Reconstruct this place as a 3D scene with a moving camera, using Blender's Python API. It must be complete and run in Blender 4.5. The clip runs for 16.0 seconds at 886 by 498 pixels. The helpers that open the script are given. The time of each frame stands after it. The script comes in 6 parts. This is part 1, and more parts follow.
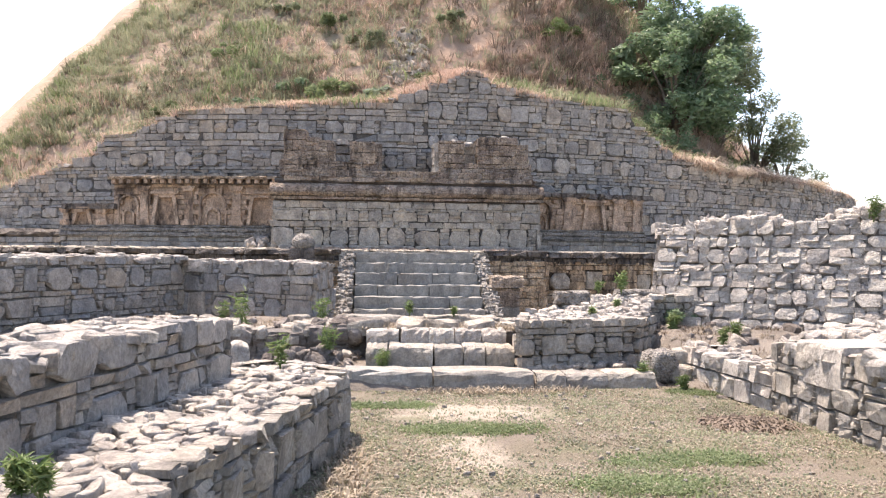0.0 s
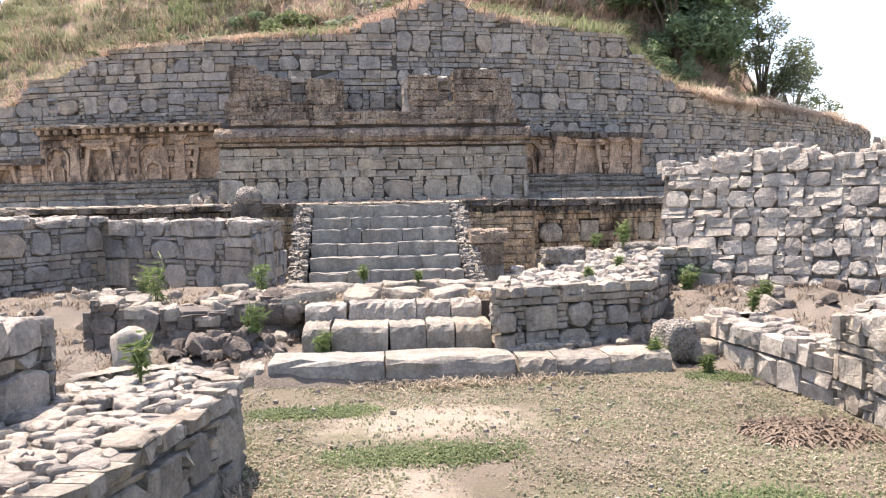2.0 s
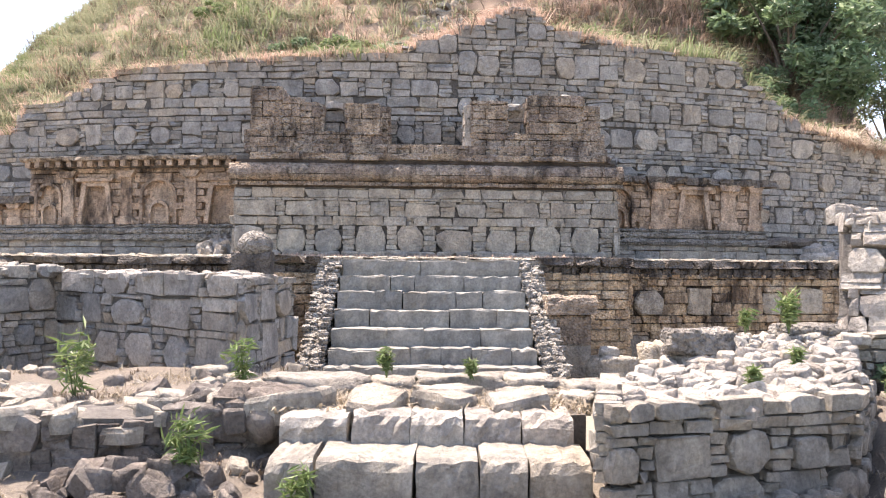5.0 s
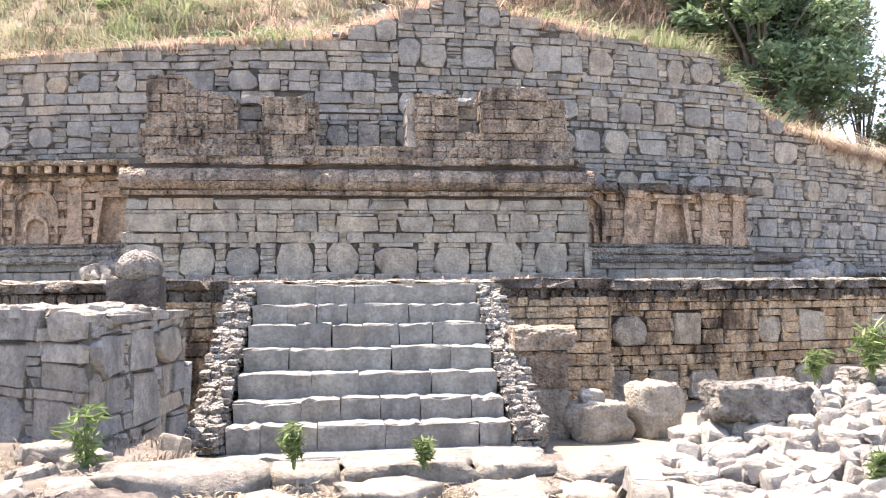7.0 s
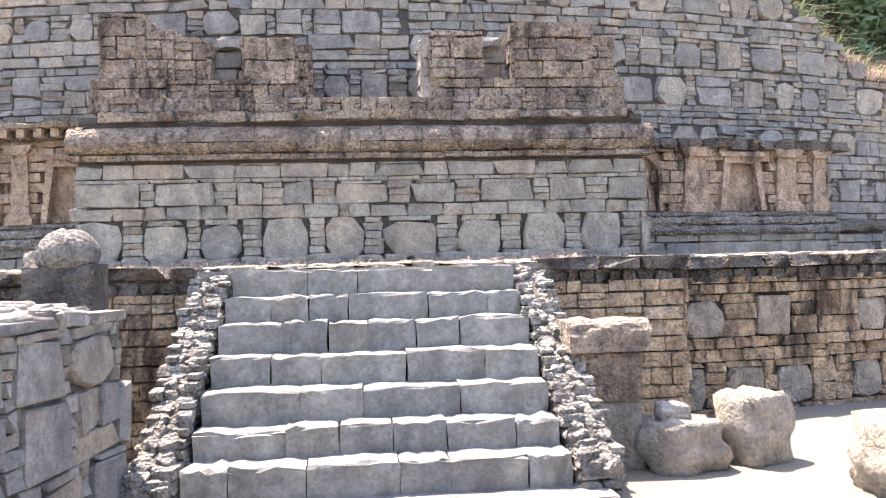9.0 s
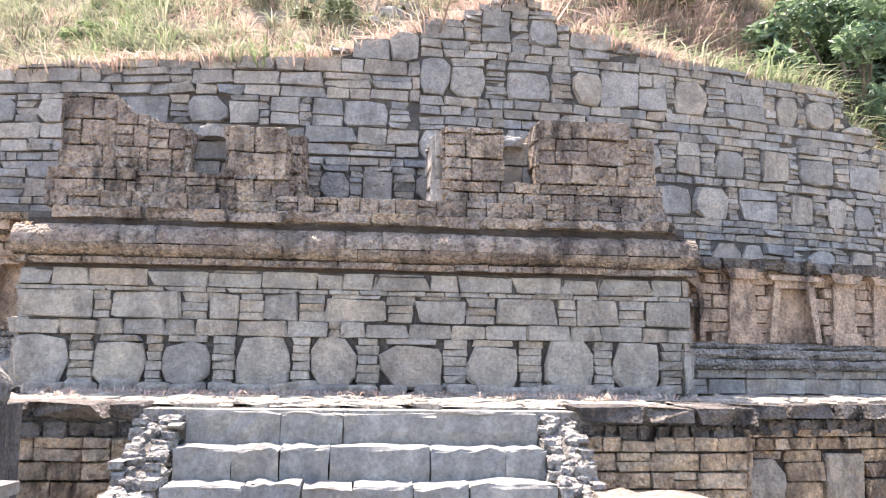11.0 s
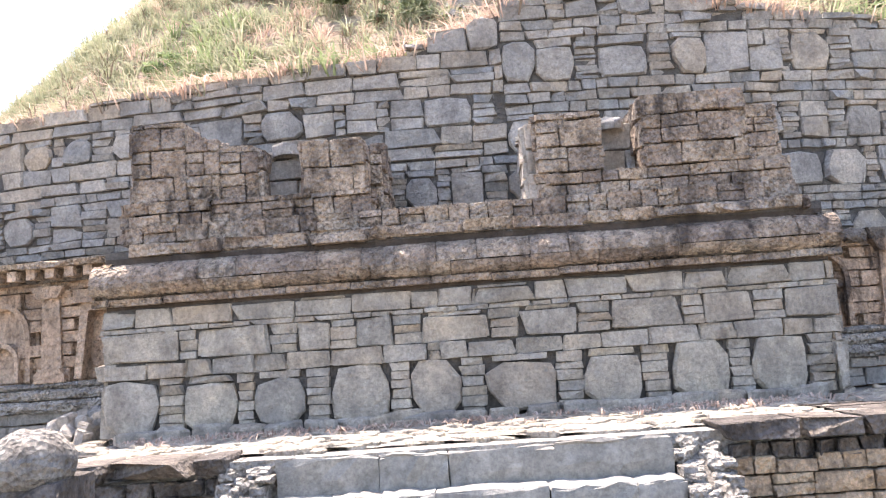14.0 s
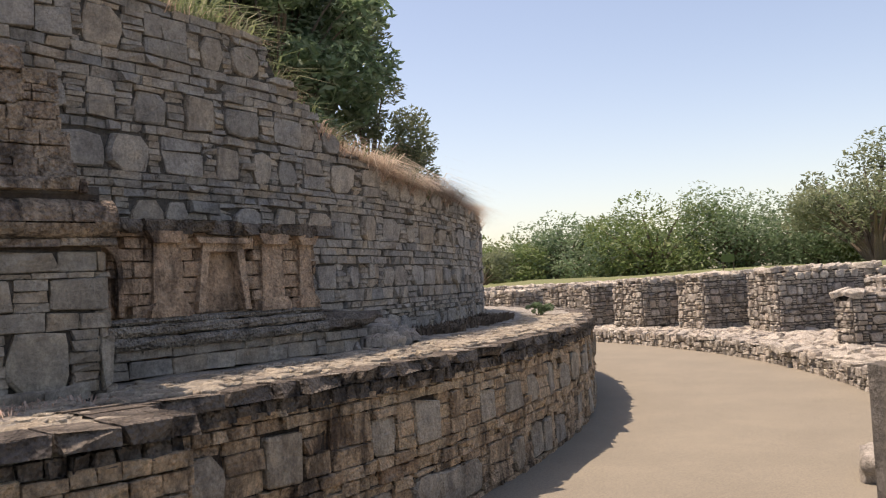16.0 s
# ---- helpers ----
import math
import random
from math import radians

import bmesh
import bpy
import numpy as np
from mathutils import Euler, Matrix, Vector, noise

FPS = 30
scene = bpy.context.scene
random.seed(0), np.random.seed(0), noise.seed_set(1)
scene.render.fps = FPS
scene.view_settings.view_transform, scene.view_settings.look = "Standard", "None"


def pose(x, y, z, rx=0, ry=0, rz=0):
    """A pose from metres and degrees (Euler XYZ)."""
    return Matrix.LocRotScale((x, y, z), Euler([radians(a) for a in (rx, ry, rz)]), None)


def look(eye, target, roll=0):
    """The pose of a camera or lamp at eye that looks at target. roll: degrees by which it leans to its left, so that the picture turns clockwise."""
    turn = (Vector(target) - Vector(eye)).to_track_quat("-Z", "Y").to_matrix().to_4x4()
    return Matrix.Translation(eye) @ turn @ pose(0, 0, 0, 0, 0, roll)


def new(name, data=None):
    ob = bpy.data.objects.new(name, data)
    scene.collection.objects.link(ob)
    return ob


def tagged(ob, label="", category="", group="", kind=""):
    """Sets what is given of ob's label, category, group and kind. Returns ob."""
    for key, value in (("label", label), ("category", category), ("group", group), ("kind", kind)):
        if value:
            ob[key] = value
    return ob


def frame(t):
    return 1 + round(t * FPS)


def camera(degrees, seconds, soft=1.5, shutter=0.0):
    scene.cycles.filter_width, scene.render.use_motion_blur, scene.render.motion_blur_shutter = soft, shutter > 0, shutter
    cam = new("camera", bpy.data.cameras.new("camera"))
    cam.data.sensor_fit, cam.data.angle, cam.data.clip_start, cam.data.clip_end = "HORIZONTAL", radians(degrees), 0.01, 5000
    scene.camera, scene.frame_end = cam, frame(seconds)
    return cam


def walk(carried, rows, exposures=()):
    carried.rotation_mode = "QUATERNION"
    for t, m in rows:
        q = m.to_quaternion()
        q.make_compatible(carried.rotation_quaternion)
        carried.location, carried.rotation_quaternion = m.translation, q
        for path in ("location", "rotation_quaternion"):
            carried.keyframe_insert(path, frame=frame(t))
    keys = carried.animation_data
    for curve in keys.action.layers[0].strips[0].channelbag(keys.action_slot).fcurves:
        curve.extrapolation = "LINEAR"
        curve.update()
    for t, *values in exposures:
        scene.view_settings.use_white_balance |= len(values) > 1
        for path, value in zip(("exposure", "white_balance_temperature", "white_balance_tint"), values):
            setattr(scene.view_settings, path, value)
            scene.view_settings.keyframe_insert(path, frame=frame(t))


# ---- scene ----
cam = camera(54.0, 16.0, 1.15)
PATH = [
    (0, (-1.94, 0.307, 1.453), (-1.704, 2.294, 1.464), 0.6),
    (0.5, (-1.735, 0.854, 1.469), (-1.529, 2.844, 1.453), 2.3),
    (1, (-1.593, 1.382, 1.485), (-1.38, 3.37, 1.471), 2.3),
    (1.5, (-1.415, 1.885, 1.473), (-1.228, 3.876, 1.429), 0.9),
    (2, (-1.32, 2.423, 1.474), (-1.073, 4.405, 1.369), -1.1),
    (2.5, (-1.217, 2.872, 1.47), (-1.014, 4.861, 1.429), -2.0),
    (3, (-1.106, 3.458, 1.453), (-0.966, 5.453, 1.407), -3.0),
    (3.5, (-1.018, 3.993, 1.463), (-0.858, 5.987, 1.428), -3.1),
    (4, (-0.942, 4.522, 1.473), (-0.864, 6.52, 1.478), -0.8),
    (4.2, (-0.958, 4.761, 1.438), (-0.896, 6.76, 1.446), -0.1),
    (6.3, (-0.866, 7.007, 1.379), (-0.692, 8.997, 1.479), 0.1),
    (6.5, (-0.857, 7.2, 1.381), (-0.672, 9.19, 1.477), -0.1),
    (7, (-0.809, 7.718, 1.428), (-0.577, 9.703, 1.518), -0.4),
    (7.5, (-0.721, 8.248, 1.421), (-0.454, 10.228, 1.508), -0.7),
    (8, (-0.706, 8.761, 1.41), (-0.43, 10.741, 1.491), -0.9),
    (8.2, (-0.713, 8.942, 1.414), (-0.452, 10.924, 1.48), -1.1),
    (10.3, (-0.624, 10.635, 1.686), (-0.504, 12.631, 1.72), 0.1),
    (10.5, (-0.625, 10.727, 1.725), (-0.498, 12.72, 1.826), 0.8),
    (11, (-0.621, 10.915, 1.797), (-0.426, 12.889, 2.052), 0.8),
    (11.5, (-0.609, 11.227, 1.925), (-0.26, 13.169, 2.253), -0.2),
    (12, (-0.501, 11.386, 1.927), (-0.046, 13.304, 2.263), -1.7),
    (12.5, (-0.475, 11.488, 1.982), (-0.175, 13.438, 2.311), -2.5),
    (13, (-0.575, 11.572, 1.964), (-0.634, 13.55, 2.254), -3.4),
    (13.5, (-0.572, 11.567, 1.961), (-0.796, 13.535, 2.238), -3.7),
    (14, (-0.503, 11.574, 1.966), (-0.555, 13.558, 2.218), -4.0),
    (14.5, (-0.365, 11.586, 1.979), (-0.021, 13.546, 2.181), -3.3),
    (15, (-0.36, 11.744, 1.951), (0.36, 13.602, 2.125), -2.9),
    (15.5, (-0.354, 12.036, 2.047), (0.703, 13.728, 2.183), -3.8),
    (16, (-0.258, 12.09, 2.112), (1.118, 13.538, 2.202), -3.2),
]
walk(cam, [(t, look(eye, target, roll)) for t, eye, target, roll in PATH],
     [(0.0, 1.42, 7050, 20), (4.0, 1.57, 7150, 20), (7.0, 2.06, 7100, 20), (11.0, 2.25, 6750, 20), (11.6, 2.4, 6750, 20), (12.3, 2.33, 6750, 20), (13.0, 2.5, 6750, 20), (13.6, 2.22, 6850, 20), (14.5, 2.27, 6900, 20), (15.2, 2.18, 7100, 20), (15.6, 1.35, 7250, 20), (16.0, 0.47, 7800, 21)])

# ---- sky, sun ----
world = bpy.data.worlds.new("sky")
scene.world = world
world.use_nodes = True
wn = world.node_tree
sky = wn.nodes.new("ShaderNodeTexSky")
sky.sky_type, sky.sun_disc = "NISHITA", False
SUN_EL, SUN_AZ = 69.0, -36.0          # degrees; azimuth from +y towards +x
sky.sun_elevation, sky.sun_rotation = radians(SUN_EL), radians(SUN_AZ)
sky.air_density, sky.dust_density = 1.0, 1.2
wn.links.new(sky.outputs[0], wn.nodes["Background"].inputs[0])
wn.nodes["Background"].inputs[1].default_value = 0.15
sun = new("sun", bpy.data.lights.new("sun", "SUN"))
sun.data.energy, sun.data.angle, sun.data.color = 4.2, radians(0.6), (1.0, 0.95, 0.87)
sd = Vector((math.sin(radians(SUN_AZ)) * math.cos(radians(SUN_EL)), math.cos(radians(SUN_AZ)) * math.cos(radians(SUN_EL)), math.sin(radians(SUN_EL))))
sun.matrix_world = look(tuple(sd * 60), (0, 0, 0))

# ---- materials ----
def nodes_of(name, rough=0.9):
    m = bpy.data.materials.new(name)
    m.use_nodes = True
    nt = m.node_tree
    b = nt.nodes["Principled BSDF"]
    b.inputs["Roughness"].default_value = rough
    b.inputs["Specular IOR Level"].default_value = 0.25
    return m, nt, b


def ramp(nt, fac, stops):
    r = nt.nodes.new("ShaderNodeValToRGB")
    el = r.color_ramp.elements
    while len(el) < len(stops):
        el.new(0.5)
    for e, (p, c) in zip(el, stops):
        e.position, e.color = p, (*c, 1) if len(c) == 3 else c
    nt.links.new(fac, r.inputs[0])
    return r.outputs[0]


def noise_tex(nt, scale, detail=6, rough=0.6, vec=None, stretch=None):
    n = nt.nodes.new("ShaderNodeTexNoise")
    n.inputs["Scale"].default_value, n.inputs["Detail"].default_value, n.inputs["Roughness"].default_value = scale, detail, rough
    if vec is None:
        g = nt.nodes.new("ShaderNodeNewGeometry")
        vec = g.outputs["Position"]
    if stretch:
        mp = nt.nodes.new("ShaderNodeVectorMath")
        mp.operation = "MULTIPLY"
        nt.links.new(vec, mp.inputs[0])
        mp.inputs[1].default_value = stretch
        vec = mp.outputs[0]
    nt.links.new(vec, n.inputs["Vector"])
    return n.outputs["Fac"]


def mix(nt, fac, a, b, mode="MIX"):
    x = nt.nodes.new("ShaderNodeMix")
    x.data_type, x.blend_type = "RGBA", mode
    for s, v in ((x.inputs[0], fac), (x.inputs[6], a), (x.inputs[7], b)):
        if isinstance(v, (int, float)):
            s.default_value = v
        elif isinstance(v, tuple):
            s.default_value = (*v, 1)
        else:
            nt.links.new(v, s)
    return x.outputs[2]


def math_node(nt, op, a, b):
    n = nt.nodes.new("ShaderNodeMath")
    n.operation = op
    for s, v in zip(n.inputs, (a, b)):
        if isinstance(v, (int, float)):
            s.default_value = v
        else:
            nt.links.new(v, s)
    return n.outputs[0]


def piece_random(nt):
    """One number for each piece, be it an object of its own or an island of a joined mesh."""
    o, g = nt.nodes.new("ShaderNodeObjectInfo"), nt.nodes.new("ShaderNodeNewGeometry")
    return math_node(nt, "FRACT", math_node(nt, "ADD", o.outputs["Random"], g.outputs["Random Per Island"]), 0.0)


def bump(nt, b, height, strength, distance):
    n = nt.nodes.new("ShaderNodeBump")
    n.inputs["Strength"].default_value, n.inputs["Distance"].default_value = strength, distance
    nt.links.new(height, n.inputs["Height"])
    nt.links.new(n.outputs[0], b.inputs["Normal"])


def stone_material(name, tones, stain, stain_amount, patch=(0.5, 0.46, 0.4), patch_amount=0.38, relief=0.9, pits=0.0, mottle=0.3):
    """tones: colours between which the pieces vary. stain: dark weathering; patch: pale lichen and lime."""
    m, nt, b = nodes_of(name)
    tones = tones * 2 if len(tones) == 1 else tones
    n = len(tones) - 1
    col = ramp(nt, piece_random(nt), [(i / max(n, 1), c) for i, c in enumerate(tones)])
    fine = noise_tex(nt, 38, 8, 0.7)
    mid = noise_tex(nt, 7, 6, 0.62)
    big = noise_tex(nt, 1.1, 4, 0.55)
    col = mix(nt, 0.6, col, ramp(nt, fine, [(0.32, (0.5, 0.5, 0.5)), (0.5, (1, 1, 1)), (0.68, (1.42, 1.4, 1.36))]), "MULTIPLY")
    col = mix(nt, 0.85, col, ramp(nt, noise_tex(nt, 5.5, 7, 0.7), [(0.34, (0.66,) * 3), (0.5, (1, 1, 1)), (0.66, (1.28, 1.26, 1.22))]), "MULTIPLY")
    pf = ramp(nt, mid, [(0.52, (0, 0, 0)), (0.68, (1, 1, 1))])
    col = mix(nt, math_node(nt, "MULTIPLY", pf, patch_amount), col, patch)
    streak = noise_tex(nt, 3.0, 6, 0.65, stretch=(1.6, 1.6, 0.55))
    sf = math_node(nt, "MULTIPLY", ramp(nt, streak, [(0.46, (0, 0, 0)), (0.62, (1, 1, 1))]), ramp(nt, big, [(0.36, (0.25,) * 3), (0.6, (1, 1, 1))]))
    col = mix(nt, math_node(nt, "MULTIPLY", sf, stain_amount), col, stain)
    spots = noise_tex(nt, 17, 7, 0.75)
    col = mix(nt, math_node(nt, "MULTIPLY", ramp(nt, spots, [(0.5, (0, 0, 0)), (0.64, (1, 1, 1))]), mottle), col, stain)
    if pits:
        holes = ramp(nt, noise_tex(nt, 24, 5, 0.8), [(0.52, (0, 0, 0)), (0.6, (1, 1, 1))])
        col = mix(nt, math_node(nt, "MULTIPLY", holes, 0.36 * pits), col, stain)
    nt.links.new(col, b.inputs["Base Color"])
    h = math_node(nt, "ADD", math_node(nt, "MULTIPLY", fine, 0.45), mid)
    if pits:
        v = nt.nodes.new("ShaderNodeTexVoronoi")
        v.inputs["Scale"].default_value = 34
        g = nt.nodes.new("ShaderNodeNewGeometry")
        nt.links.new(g.outputs["Position"], v.inputs["Vector"])
        h = math_node(nt, "ADD", h, math_node(nt, "MULTIPLY", v.outputs["Distance"], pits))
    bump(nt, b, math_node(nt, "ADD", h, math_node(nt, "MULTIPLY", spots, 0.7)), relief, 0.06)
    return m


GREY = stone_material("grey_limestone", [(0.310, 0.294, 0.269), (0.416, 0.380, 0.338), (0.506, 0.448, 0.376), (0.359, 0.332, 0.298), (0.461, 0.380, 0.293), (0.287, 0.279, 0.264), (0.426, 0.395, 0.354)], (0.112, 0.107, 0.103), 0.45)
BASE = stone_material("pale_grey_limestone", [(0.369, 0.334, 0.278), (0.467, 0.406, 0.323), (0.330, 0.306, 0.263), (0.437, 0.356, 0.266), (0.408, 0.374, 0.319), (0.506, 0.442, 0.347)], (0.129, 0.116, 0.103), 0.5)
KANJUR = stone_material("porous_tan_limestone", [(0.438, 0.332, 0.245), (0.540, 0.428, 0.323), (0.472, 0.364, 0.277), (0.325, 0.251, 0.198), (0.596, 0.493, 0.386)], (0.04, 0.032, 0.028), 0.85, (0.57, 0.50, 0.41), 0.5, 1.0, 0.9, 0.68)
CARVED = stone_material("carved_ochre_limestone", [(0.531, 0.374, 0.260), (0.618, 0.457, 0.332), (0.482, 0.341, 0.238)], (0.052, 0.040, 0.034), 0.9, (0.499, 0.430, 0.335), 0.35, 0.9, 0.4, 0.55)
RING = stone_material("tan_terrace_limestone", [(0.680, 0.492, 0.318), (0.774, 0.586, 0.395), (0.583, 0.419, 0.272), (0.761, 0.583, 0.386), (0.457, 0.309, 0.193)], (0.045, 0.034, 0.028), 0.85, (0.58, 0.5, 0.39), 0.4, 1.0, 0.6, 0.46)
SLAB = stone_material("pale_worn_slab", [(0.454, 0.396, 0.312), (0.523, 0.458, 0.363), (0.405, 0.357, 0.290), (0.493, 0.415, 0.312)], (0.10, 0.08, 0.065), 0.6, (0.57, 0.51, 0.42), 0.4, 0.9, 0.4, 0.35)
MOTTLED = stone_material("blackened_mottled_limestone", [(0.34, 0.31, 0.27), (0.42, 0.38, 0.325), (0.29, 0.27, 0.24)], (0.05, 0.044, 0.04), 0.6, (0.54, 0.49, 0.42), 0.55, 1.0, 0.9, 0.6)
CONGLOMERATE = stone_material("rough_grey_conglomerate", [(0.44, 0.41, 0.36), (0.51, 0.47, 0.41), (0.37, 0.345, 0.305), (0.47, 0.42, 0.355)], (0.07, 0.062, 0.055), 0.55, (0.5, 0.46, 0.4), 0.45, 1.0, 1.0, 0.5)
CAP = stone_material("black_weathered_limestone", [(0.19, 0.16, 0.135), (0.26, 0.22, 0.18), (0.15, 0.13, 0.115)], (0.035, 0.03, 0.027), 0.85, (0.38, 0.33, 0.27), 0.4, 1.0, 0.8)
RUBBLE = stone_material("pale_rubble", [(0.479, 0.435, 0.377), (0.561, 0.510, 0.433), (0.407, 0.371, 0.327), (0.515, 0.447, 0.372)], (0.129, 0.116, 0.103), 0.55)
FIELD = stone_material("weathered_field_stone", [(0.392, 0.356, 0.300), (0.454, 0.405, 0.332), (0.350, 0.321, 0.273), (0.433, 0.370, 0.291), (0.320, 0.296, 0.258)], (0.103, 0.093, 0.082), 0.55)
STEP = stone_material("smooth_grey_step_stone", [(0.244, 0.237, 0.214), (0.281, 0.269, 0.236), (0.221, 0.219, 0.201), (0.285, 0.260, 0.218)], (0.120, 0.107, 0.095), 0.5, relief=0.45)
DARK = stone_material("burnt_brown_stone", [(0.187, 0.156, 0.131), (0.264, 0.228, 0.194), (0.143, 0.126, 0.112)], (0.05, 0.04, 0.035), 0.7)
MORTAR = stone_material("dusty_mud_mortar", [(0.132, 0.120, 0.106)], (0.06, 0.054, 0.048), 0.5, (0.24, 0.215, 0.19), 0.4)
DUST = stone_material("pale_dusty_core", [(0.186, 0.169, 0.148)], (0.12, 0.107, 0.094), 0.5, (0.4, 0.365, 0.32), 0.4)
MORTAR_TAN = stone_material("brown_mud_mortar", [(0.085, 0.065, 0.05)], (0.035, 0.028, 0.024), 0.6, (0.15, 0.118, 0.092), 0.4)


def earth_material(name, cols, scale=0.5, relief=0.5, green=None, worn=()):
    m, nt, b = nodes_of(name, 0.95)
    f = noise_tex(nt, scale, 8, 0.65)
    col = ramp(nt, f, [(0.28 + 0.44 * i / (len(cols) - 1), c) for i, c in enumerate(cols)])
    fine = noise_tex(nt, 45, 8, 0.75)
    col = mix(nt, 0.8, col, ramp(nt, fine, [(0.3, (0.62,) * 3), (0.5, (1, 1, 1)), (0.7, (1.3, 1.28, 1.2))]), "MULTIPLY")
    if green:
        gf = noise_tex(nt, 0.9, 5, 0.6, stretch=(0.6, 1.3, 1))
        col = mix(nt, ramp(nt, gf, [(0.55, (0, 0, 0)), (0.66, (0.8,) * 3)]), col, green)
    if worn:
        col = worn_patches(nt, col, worn, (0.36, 0.31, 0.245))
    nt.links.new(col, b.inputs["Base Color"])
    bump(nt, b, math_node(nt, "ADD", fine, noise_tex(nt, 9, 6)), relief, 0.03)
    return m


def worn_patches(nt, col, patches, bare):
    """Lays pale bare earth over a colour in feathered ellipses (x, y, rx, ry) of the plan."""
    g = nt.nodes.new("ShaderNodeNewGeometry")
    ragged = math_node(nt, "MULTIPLY", noise_tex(nt, 4.5, 7, 0.7), 1.5)
    for cx, cy, rx, ry in patches:
        a, q, n = nt.nodes.new("ShaderNodeVectorMath"), nt.nodes.new("ShaderNodeVectorMath"), nt.nodes.new("ShaderNodeVectorMath")
        a.operation, q.operation, n.operation = "SUBTRACT", "MULTIPLY", "LENGTH"
        nt.links.new(g.outputs["Position"], a.inputs[0])
        a.inputs[1].default_value = (cx, cy, 0)
        nt.links.new(a.outputs[0], q.inputs[0])
        q.inputs[1].default_value = (1 / rx, 1 / ry, 0)
        nt.links.new(q.outputs[0], n.inputs[0])
        f = math_node(nt, "ADD", n.outputs["Value"], ragged)
        f = math_node(nt, "MULTIPLY", f, 0.5)
        col = mix(nt, ramp(nt, f, [(0.66, (0.9,) * 3), (0.92, (0, 0, 0))]), col, bare)
    return col


COURT = earth_material("dry_court_turf", [(0.219, 0.182, 0.146), (0.189, 0.158, 0.119), (0.167, 0.144, 0.101), (0.250, 0.211, 0.171)], 1.1, 0.9, (0.165, 0.165, 0.095), ((-0.72, 8.25, 0.8, 0.55), (-1.0, 6.6, 0.32, 0.9), (-1.3, 5.1, 0.32, 0.8), (0.2, 5.0, 0.35, 0.25), (-1.5, 3.6, 0.4, 0.7)))
DIRT = earth_material("brown_dirt", [(0.15, 0.128, 0.105), (0.20, 0.171, 0.14), (0.255, 0.22, 0.182)], 1.5, 0.9)
SAND = earth_material("pale_sand_path", [(0.205, 0.182, 0.143), (0.225, 0.200, 0.157), (0.251, 0.222, 0.172)], 0.7, 0.35)
FAR = earth_material("green_field", [(0.124, 0.149, 0.060), (0.155, 0.167, 0.078), (0.186, 0.174, 0.096)], 0.15, 0.4)
PAVING = stone_material("pale_terrace_rubble", [(0.430, 0.396, 0.344)], (0.172, 0.150, 0.129), 0.6, (0.533, 0.482, 0.404), 0.5, 1.0, 0.5)
MOUND = earth_material("mound_earth", [(0.310, 0.218, 0.160), (0.391, 0.286, 0.209), (0.287, 0.241, 0.154)], 0.5, 0.9)


def leaf_material(name, tones, rough=0.55, through_light=0.35):
    m, nt, b = nodes_of(name, rough)
    col = ramp(nt, piece_random(nt), [(i / (len(tones) - 1), c) for i, c in enumerate(tones)])
    big = noise_tex(nt, 0.8, 4)
    col = mix(nt, 0.8, col, ramp(nt, big, [(0.3, (0.7,) * 3), (0.7, (1.3,) * 3)]), "MULTIPLY")
    nt.links.new(col, b.inputs["Base Color"])
    t = nt.nodes.new("ShaderNodeBsdfTranslucent")
    nt.links.new(col, t.inputs[0])
    x = nt.nodes.new("ShaderNodeMixShader")
    x.inputs[0].default_value = through_light
    nt.links.new(b.outputs[0], x.inputs[1])
    nt.links.new(t.outputs[0], x.inputs[2])
    nt.links.new(x.outputs[0], nt.nodes["Material Output"].inputs[0])
    return m


STRAW = leaf_material("dry_pinkish_straw", [(0.473, 0.335, 0.262), (0.568, 0.420, 0.339), (0.391, 0.274, 0.218), (0.651, 0.524, 0.427), (0.332, 0.244, 0.198)], 0.8, 0.35)
STRAW_GREY = leaf_material("trampled_grey_straw", [(0.34, 0.285, 0.21), (0.42, 0.355, 0.27), (0.27, 0.225, 0.165)], 0.85, 0.3)
STRAW_PALE = leaf_material("pale_bleached_straw", [(0.60, 0.50, 0.40), (0.68, 0.59, 0.48), (0.52, 0.41, 0.32)], 0.8, 0.5)
OLIVE = leaf_material("olive_grass", [(0.239, 0.252, 0.156), (0.323, 0.325, 0.219), (0.198, 0.221, 0.131), (0.407, 0.381, 0.275)], 0.8, 0.45)
GREEN = leaf_material("green_grass", [(0.168, 0.222, 0.102), (0.240, 0.282, 0.144), (0.138, 0.180, 0.084)], 0.7, 0.45)
LEAF = leaf_material("dark_green_leaves", [(0.128, 0.202, 0.102), (0.201, 0.282, 0.150), (0.159, 0.228, 0.130), (0.287, 0.348, 0.222)], 0.4, 0.45)
LEAF_PALE = leaf_material("pale_milky_green_leaves", [(0.22, 0.27, 0.17), (0.30, 0.34, 0.24), (0.17, 0.22, 0.13)], 0.45)
LEAF_OLIVE = leaf_material("olive_tree_leaves", [(0.187, 0.216, 0.127), (0.242, 0.270, 0.161), (0.154, 0.186, 0.103)], 0.6, 0.45)
LEAF_BRIGHT = leaf_material("bright_weed_leaves", [(0.14, 0.20, 0.065), (0.20, 0.265, 0.10), (0.10, 0.155, 0.05), (0.26, 0.29, 0.13)], 0.5)
BROWN = leaf_material("dead_brown_brush", [(0.17, 0.13, 0.098), (0.23, 0.18, 0.135), (0.125, 0.097, 0.076)], 0.9, 0.15)
BARK, nt_bark, b_bark = nodes_of("grey_brown_bark", 0.9)
